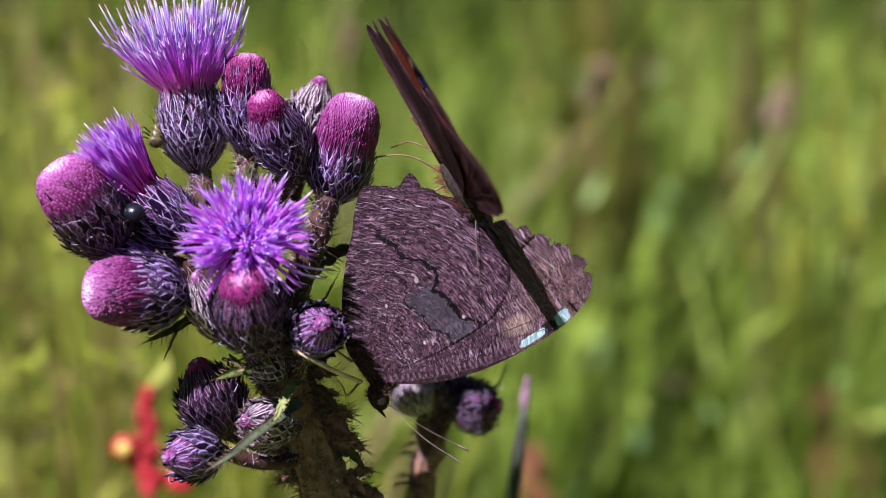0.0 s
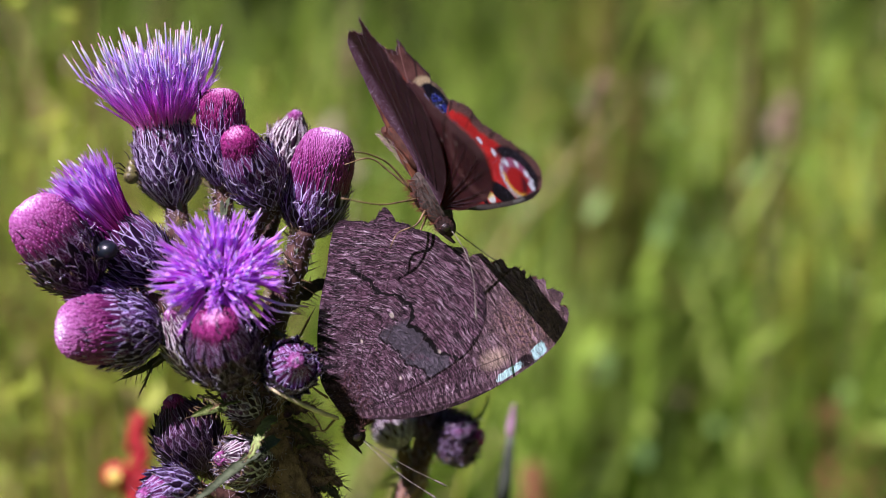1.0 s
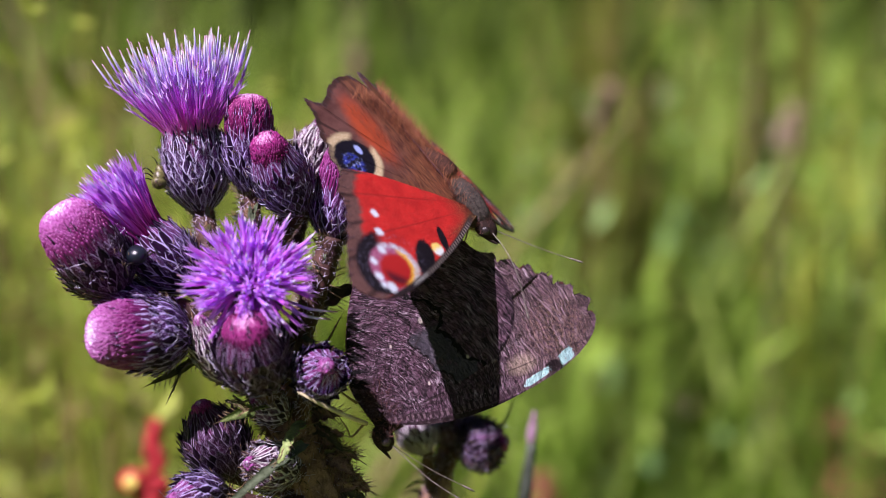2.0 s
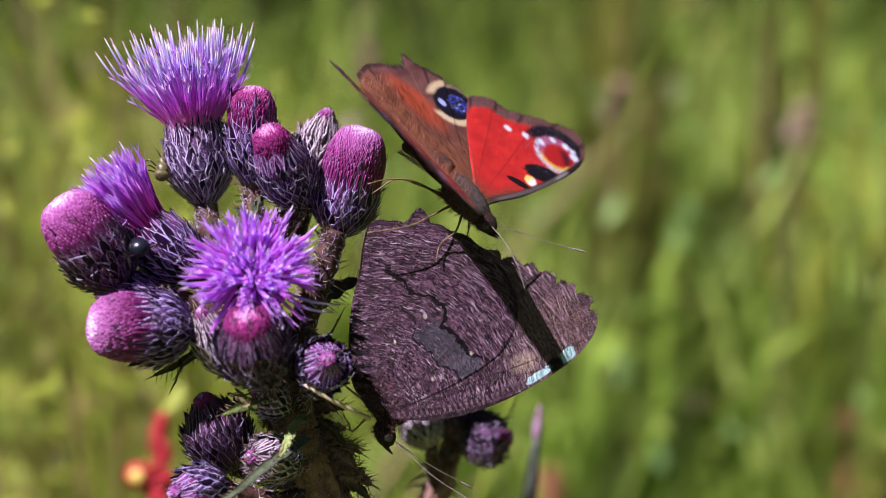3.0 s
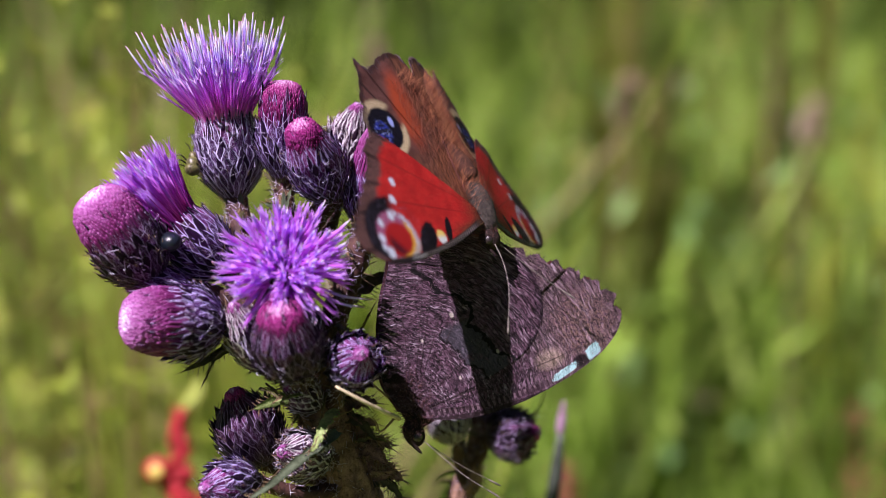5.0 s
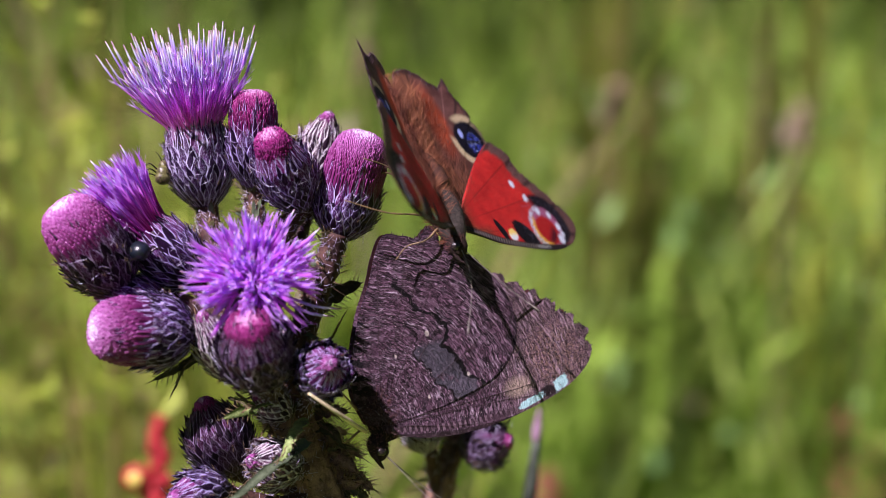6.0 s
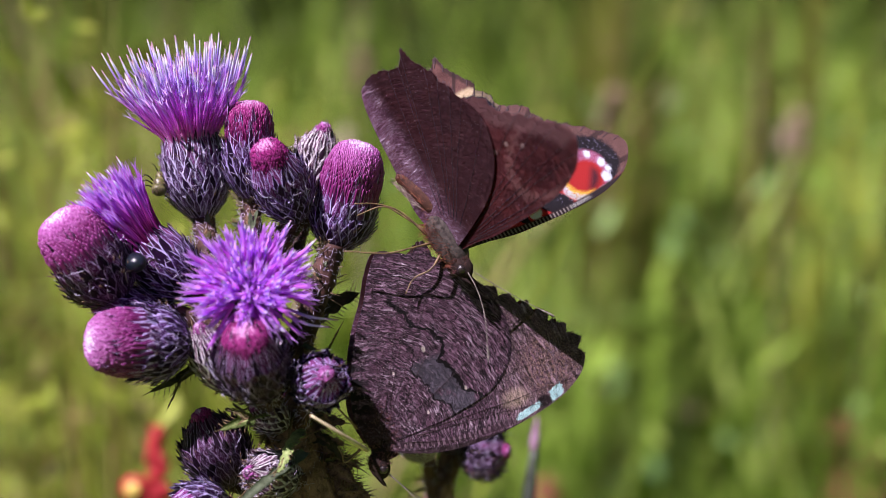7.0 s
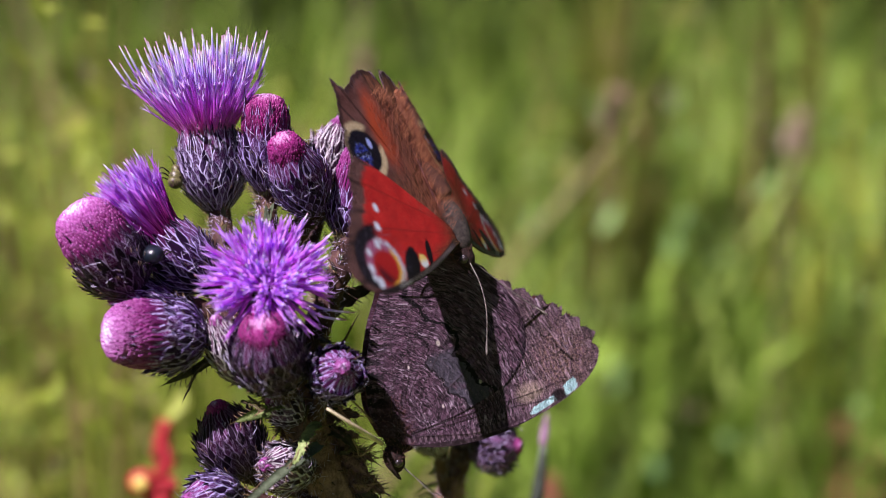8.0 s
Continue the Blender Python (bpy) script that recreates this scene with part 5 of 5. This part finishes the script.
# the second thistle behind
thistle_far = thing("thistle", REF.copy(), "smaller dark thistle with closed heads behind the first", "thistle")
stalk(thistle_far, [(-5, 215, -260), (-4.6, 213, -120), (-3.6, 211, -42), (-1.6, 210, -31), (-0.3, 210, -24.5)], (2.6, 2.4, 2.0, 1.8, 1.4), 31, 160, "dark spiny stem", 90)
stalk(thistle_far, [(-2.0, 210, -32), (-0.4, 209, -28), (1.4, 208, -24.5)], (1.2, 1.0, 1.0), 32, 30)
stalk(thistle_far, [(-2.4, 210, -33), (-3.0, 208, -28), (-3.3, 206, -24.7)], (1.2, 1.0, 1.0), 33, 30)
flower_head(thistle_far, "tight", (1.4, 208, -24.5), (8.6, 205, -23.4), 3.9, 41, BRACT_DARK, web_share=1.6, top=BUD_DEEP)
flower_head(thistle_far, "tight", (-0.3, 210, -24.3), (1.6, 209, -17.5), 3.9, 42, BRACT_DARK, top=BUD_DEEP)
flower_head(thistle_far, "tight", (-3.3, 206, -24.7), (-6.2, 204.5, -18.6), 3.1, 43, BRACT_PALE, web_share=4.0)
for k in range(14):
    rng = random.Random(500 + k)
    h = k / 13
    at = Vector((-1.6 - 2.2 * h, 210.5, -27 - 15 * h))
    g = rng.uniform(0, 6.283)
    out = Vector((math.cos(g), math.sin(g) * 0.5, rng.uniform(-0.4, 0.4)))
    spiny_leaf(thistle_far, [at + out * 1.2, at + out * 3.2, at + out * 4.6 + Vector((0, 0, -0.6))], 0.8, LEAF, "", 520 + k, 3, 1.3)
spiny_leaf(thistle_far, [(5.5, 209, -23.0), (8.2, 209, -21.0), (9.6, 209, -18.5)], 0.9, LEAF_PALE, "pale woolly leaf", 540, 3)

# small insects on the heads
beetle = thing("beetle", REF @ Matrix.Translation(Vector((-39.2, 172.6, 4.6)) * MM) @ pose(0, 0, 0, 10, -25, 30), "small shiny blue-black beetle between the buds", "beetle")
shell = Shape()
ball(shell, (0, 0, 0), 1.45, 0, (0.95, 1.15, 0.85), 12, 18)
part("shell", shell, BEETLE, beetle, "glossy blue-black wing cases")
collar = Shape()
ball(collar, (0, 1.75, -0.1), 0.85, 0, (1.2, 0.7, 0.8), 8, 12)
part("thorax", collar, BEETLE, beetle)
for k in range(6):
    s, j = (1, -1)[k % 2], k // 2 - 1
    limb("leg", [(0.8 * s, j * 0.8, -0.6), (2.0 * s, j * 1.3, -0.3), (2.4 * s, j * 1.7, -1.6)], (0.14, 0.11, 0.07), INSECT_EYE, beetle, "", 0, k)

hopper = thing("insect", REF @ Matrix.Translation(Vector((-38.4, 182.6, 14.9)) * MM) @ pose(0, 0, 0, 60, 10, 20) @ Matrix.Diagonal((1.45, 0.95, 1.45, 1)), "small black and yellow insect clinging to a flower head", "insect")
trunk = Shape()
lathe(trunk, (0, -1.6, 0), (0, 1, 0), [(0, 0.2), (0.5, 0.62), (1.1, 0.72), (1.5, 0.42), (1.9, 0.66), (2.5, 0.55), (2.8, 0.3), (3.1, 0.48), (3.5, 0.42), (3.7, 0.15)], 14)
part("body", trunk, FLY_SKIN, hopper, "black body with yellow bands")
for k in range(6):
    s, j = (1, -1)[k % 2], k // 2 - 1
    limb("leg", [(0.4 * s, j * 0.5 + 0.3, -0.3), (1.3 * s, j * 0.9 + 0.3, 0.2), (1.7 * s, j * 1.2 + 0.3, -0.9)], (0.09, 0.07, 0.05), INSECT_EYE, hopper, "", 0, k)
for s in (-1, 1):
    limb("feeler", [(0.2 * s, 1.9, 0.1), (0.6 * s, 2.7, 0.4), (0.9 * s, 3.3, 0.2)], (0.06, 0.05, 0.04), INSECT_EYE, hopper)


# ---- meadow ----
def sorrel(foot, height, spread, seed, label, leaf=False, paint=SORREL_RED):
    """A red sorrel spike; foot in mm of the layout frame."""
    rng = random.Random(seed)
    ob = thing("sorrel", REF @ Matrix.Translation(vec(foot) * MM), label, "sorrel", "red sorrel in the grass")
    stem = Shape()
    tube(stem, [(0, 0, -420), (2, 0, -100), (0, 0, 0), (1, 0, height)], (2.2, 1.6, 1.2, 0.6), 7)
    part("stem", stem, SORREL_STEM, ob, "reddish stem")
    grain = Shape()
    ball(grain, (0, 0, 0), 1.0, 0, (1, 0.6, 1.15), 5, 7)
    data = grain.mesh("seed", paint)
    for k in range(84):
        h = rng.random() ** 0.8
        g = rng.uniform(0, 6.283)
        r = spread * (1 - 0.6 * h) * rng.uniform(0.2, 1.5)
        size = rng.uniform(0.8, 2.3) * (1.0 - 0.3 * h)
        part("seed", data, None, ob, at=Matrix.Translation(Vector((r * math.cos(g), r * math.sin(g), height * h)) * MM) @ Matrix.Scale(size, 4) @ pose(0, 0, 0, rng.uniform(-50, 50), rng.uniform(-50, 50), rng.uniform(0, 360)))
    if leaf:
        for x, y, z, w, skin in ((-4.4, -6, 10, 1.7, SORREL_LEAF), (-4.4, -3.5, 10, 3.4, SORREL_RED), (8, -2, 2, 3.4, SORREL_RED), (9, -3, -8, 2.6, SORREL_RED)):
            blade = Shape()
            ball(blade, (x, y, z), w, 0, (1.0, 0.3, 0.9), 6, 10)
            part("leaf", blade, skin, ob, "small yellow leaf" if skin is SORREL_LEAF else "small red leaf")
    return ob


sorrel((-69.2, 320, -56), 23, 2.6, 1, "bright red sorrel spike out of focus", True)
sorrel((37, 560, -126), 46, 7, 2, "dull red sorrel spike far behind the thistle", paint=SORREL_DULL)
sorrel((250, 900, -150), 58, 14, 3, "dull red sorrel spike far behind the thistle", paint=SORREL_DULL)
sorrel((290, 960, -175), 60, 14, 4, "dull red sorrel spike far behind the thistle", paint=SORREL_DULL)
reed = thing("grass_stem", REF.copy(), "dark grass stem with a pinkish bud tip", "grass stem")
stem = Shape()
tube(stem, [(8, 246, -240), (10, 245, -80), (12.4, 244, -46), (13.6, 244, -36), (14.6, 244, -28.4)], (1.3, 1.3, 1.3, 1.2, 0.7), 8)
part("stem", stem, REED, reed)
tipshape = Shape()
lathe(tipshape, (14.4, 244, -29.0), (0.12, 0, 1), [(0, 0.5), (1.5, 0.9), (3.4, 0.85), (5.2, 0.5), (6.4, 0.2)], 10)
part("bud", tipshape, REED_TIP, reed, "pinkish bud")


def meadow(name, count, near, far, tall, wide, material, seed, label, lean=0.35, part_of=None, width=0.006):
    """Blades of grass that stand on the ground, in a wedge ahead of the eye."""
    rng = np.random.default_rng(seed)
    d = near * (far / near) ** rng.random(count)
    a = rng.uniform(-wide, wide, count)
    if part_of is not None:
        a = rng.uniform(part_of[0], part_of[1], count)
    x, y = d * np.sin(a), d * np.cos(a)
    h = tall * rng.uniform(0.55, 1.15, count)
    w = width * rng.uniform(0.5, 1.4, count)
    turn = rng.uniform(0, 2 * np.pi, count)
    tip = rng.normal(0, lean, (count, 2)) * h[:, None]
    verts = np.zeros((count, 7, 3))
    for k, (t, ww) in enumerate(((0.0, 1.0), (0.45, 0.9), (0.8, 0.6))):
        for s in (0, 1):
            verts[:, 2 * k + s, 0] = x + tip[:, 0] * t**2 + (s - 0.5) * w * ww * np.cos(turn)
            verts[:, 2 * k + s, 1] = y + tip[:, 1] * t**2 + (s - 0.5) * w * ww * np.sin(turn)
            verts[:, 2 * k + s, 2] = h * t
    verts[:, 6, 0], verts[:, 6, 1], verts[:, 6, 2] = x + tip[:, 0], y + tip[:, 1], h * 0.97
    o = (np.arange(count) * 7)[:, None]
    faces = [tuple(f) for k in (0, 2) for f in (o + np.array([[k, k + 1, k + 3, k + 2]])).tolist()] + [tuple(f) for f in (o + np.array([[4, 5, 6]])).tolist()]
    me = bpy.data.meshes.new(name)
    me.from_pydata(verts.reshape(-1, 3).tolist(), [], faces)
    me.materials.append(material)
    return tagged(new(name, me), label, "grass", "", "stuff")


def ground():
    bm = bmesh.new()
    rings, sides = [0.0, 0.3, 0.6, 1, 1.6, 2.5, 4, 6, 10, 18, 35, 80, 300, 1500], 48
    grid = []
    for r in rings[1:]:
        grid.append([bm.verts.new((r * math.cos(6.28318 * s / sides), r * math.sin(6.28318 * s / sides), (0.03 * min(r, 3) * noise.noise((r * math.cos(6.28318 * s / sides), r * math.sin(6.28318 * s / sides), 0)))) ) for s in range(sides)])
    middle = bm.verts.new((0, 0, 0))
    for s in range(sides):
        bm.faces.new((middle, grid[0][s], grid[0][(s + 1) % sides]))
        for k in range(len(grid) - 1):
            bm.faces.new((grid[k][s], grid[k + 1][s], grid[k + 1][(s + 1) % sides], grid[k][(s + 1) % sides]))
    me = bpy.data.meshes.new("ground")
    bm.to_mesh(me)
    bm.free()
    me.materials.append(SOIL)
    return tagged(new("ground", me), "green meadow ground under tall grass", "ground", "", "structure")


ground()
meadow("grass", 4600, 0.85, 4.5, 0.52, 0.75, GRASS, 5, "tall green meadow grass", 0.2, None, 0.011)
meadow("grass", 12000, 4.0, 22.0, 0.60, 0.75, GRASS_FAR, 6, "tall green meadow grass further off, coloured darker", 0.25, None, 0.03)
meadow("grass", 4200, 0.85, 1.9, 0.32, 0.75, GRASS, 7, "short bright meadow grass", 0.25, None, 0.012)
meadow("grass", 9000, 1.0, 9.0, 0.50, 0.75, GRASS, 15, "tall green meadow grass round about", 0.25, (0.75, 5.53), 0.016)
meadow("yellow_grass", 220, 1.1, 2.2, 0.50, 0.75, GRASS_GOLD, 8, "yellow-green grass, coloured bright as in full sun", 0.2, (0.24, 0.42), 0.014)
meadow("yellow_grass", 800, 0.95, 2.0, 0.50, 0.75, GRASS_GOLD, 12, "yellow-green grass, coloured bright as in full sun", 0.2, (-0.38, -0.12), 0.010)
meadow("yellow_grass", 70, 0.36, 0.56, 0.76, 0.75, GRASS_GOLD, 23, "thin yellow-green grass stalks close by", 0.07, (-0.44, -0.22), 0.0022)
meadow("dry_grass", 40, 0.36, 0.62, 0.74, 0.75, GRASS_DRY, 21, "dry leaning grass stalks nearby", 0.08, (-0.44, -0.24), 0.003)
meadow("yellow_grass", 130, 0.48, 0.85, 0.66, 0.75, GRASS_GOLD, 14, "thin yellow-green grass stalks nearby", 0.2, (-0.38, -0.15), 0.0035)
# Dark-coloured clumps stand in for deep-shade gaps in the meadow.
for near, mid, count in ((1.05, 0.122, 50), (1.3, 0.232, 20)):
    meadow("dark_grass", count, near, near + 0.5, 0.72, 0.75, GRASS_DARK, 30 + count, "clump of tall olive grass, coloured dark for a shaded gap", 0.03, (mid - 0.022, mid + 0.022), 0.012)
meadow("dry_grass", 350, 1.0, 3.5, 0.66, 0.75, GRASS_DRY, 18, "dry straw-coloured grass stalks", 0.12, None, 0.006)
meadow("dry_grass", 90, 0.6, 1.2, 0.72, 0.75, GRASS_DRY, 9, "dry leaning grass stalks", 0.22, (-0.36, -0.2), 0.005)


def panicles(count, seed):
    """Loose seed heads of the grass, pinkish and straw-coloured."""
    rng = random.Random(seed)
    shape = Shape()
    for _ in range(count):
        d, a = 700 * (3.0 ** rng.random()), rng.uniform(-0.36, 0.36)
        x, y, z = d * math.sin(a), d * math.cos(a), rng.uniform(250, 690) - 0.08 * d
        lean = rng.uniform(-0.5, 0.5)
        for k in range(34):
            h = rng.uniform(0, 30)
            ball(shape, (x + lean * h + rng.uniform(-7, 7), y + rng.uniform(-7, 7), z + h), rng.uniform(2.0, 4.5), 0, (0.7, 0.7, 1.6), 4, 5)
        tube(shape, [(x - 20 * lean, y, 0), (x - 8 * lean, y, z * 0.6), (x, y, z)], (0.9, 0.8, 0.6), 5, 0, 2)
    return tagged(new("grass_seed_head", shape.mesh("grass_seed_head", PANICLE)), "pinkish and straw-coloured grass seed heads", "grass", "", "stuff")


panicles(26, 3)


def herb_leaves(count, seed, near, reach, side, low, high, small, large, paint, label):
    """Broad leaves on thin stalks among the grass, each folded along its middle."""
    rng = random.Random(seed)
    shape = Shape()
    for _ in range(count):
        d, a = near * (reach ** rng.random()), rng.uniform(*side)
        at = Vector((d * math.sin(a), d * math.cos(a), rng.uniform(low, high) - 0.25 * max(0.0, d - 450)))
        way = Vector((rng.uniform(-1, 1), rng.uniform(-1, 1), rng.uniform(-0.2, 1.2))).normalized()
        fold, up = across(way)
        long = rng.uniform(small, large)
        wide = long * rng.uniform(0.16, 0.3)
        shape.add([at, at + way * long * 0.5 + fold * wide + up * 2, at + way * long * 0.5, at + way * long * 0.5 - fold * wide + up * 2, at + way * long], [(0, 1, 2), (0, 2, 3), (1, 4, 2), (2, 4, 3)])
        needle(shape, (at.x + rng.uniform(-30, 30), at.y + rng.uniform(0, 30), 0), at, 0.5)
    return tagged(new("meadow_leaf", shape.mesh("meadow_leaf", paint)), label, "plant", "", "stuff")


herb_leaves(900, 11, 800, 2.8, (-0.4, 0.4), 120, 600, 18, 60, GRASS, "broad green leaves among the grass")
herb_leaves(200, 27, 900, 2.0, (-0.06, 0.4), 420, 760, 10, 32, GRASS_BLUE, "broad bluish-green leaves among the grass")
herb_leaves(160, 29, 900, 1.6, (0.05, 0.4), 640, 860, 12, 36, GRASS_DARK, "broad dull olive leaves among the grass")
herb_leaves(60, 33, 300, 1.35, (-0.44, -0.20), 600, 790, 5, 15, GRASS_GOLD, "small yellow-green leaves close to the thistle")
herb_leaves(70, 31, 450, 1.5, (-0.44, -0.20), 500, 760, 14, 34, GRASS_DARK, "dull olive leaves beside the thistle")
herb_leaves(150, 17, 430, 1.9, (-0.44, -0.10), 500, 730, 8, 26, GRASS_GOLD, "small yellow-green leaves beside the thistle")
herb_leaves(60, 19, 430, 1.9, (-0.44, -0.10), 500, 730, 6, 16, GRASS_DRY, "small withered leaves beside the thistle")


# ---- what moves ----
def motions():
    walk(upper_fly, [(t, fly_pose(*row[:6])) for t, *row in FLY])
    for wing, side in upper_wings:
        walk(wing, [(t, pose(side * 0.5 * MM, 0, 0, 0, -side * (row[6] + side * row[7]), 0)) for t, *row in FLY])
    walk(low_fly, [(t, low_pose(*row)) for t, *row in LOW])


motions()
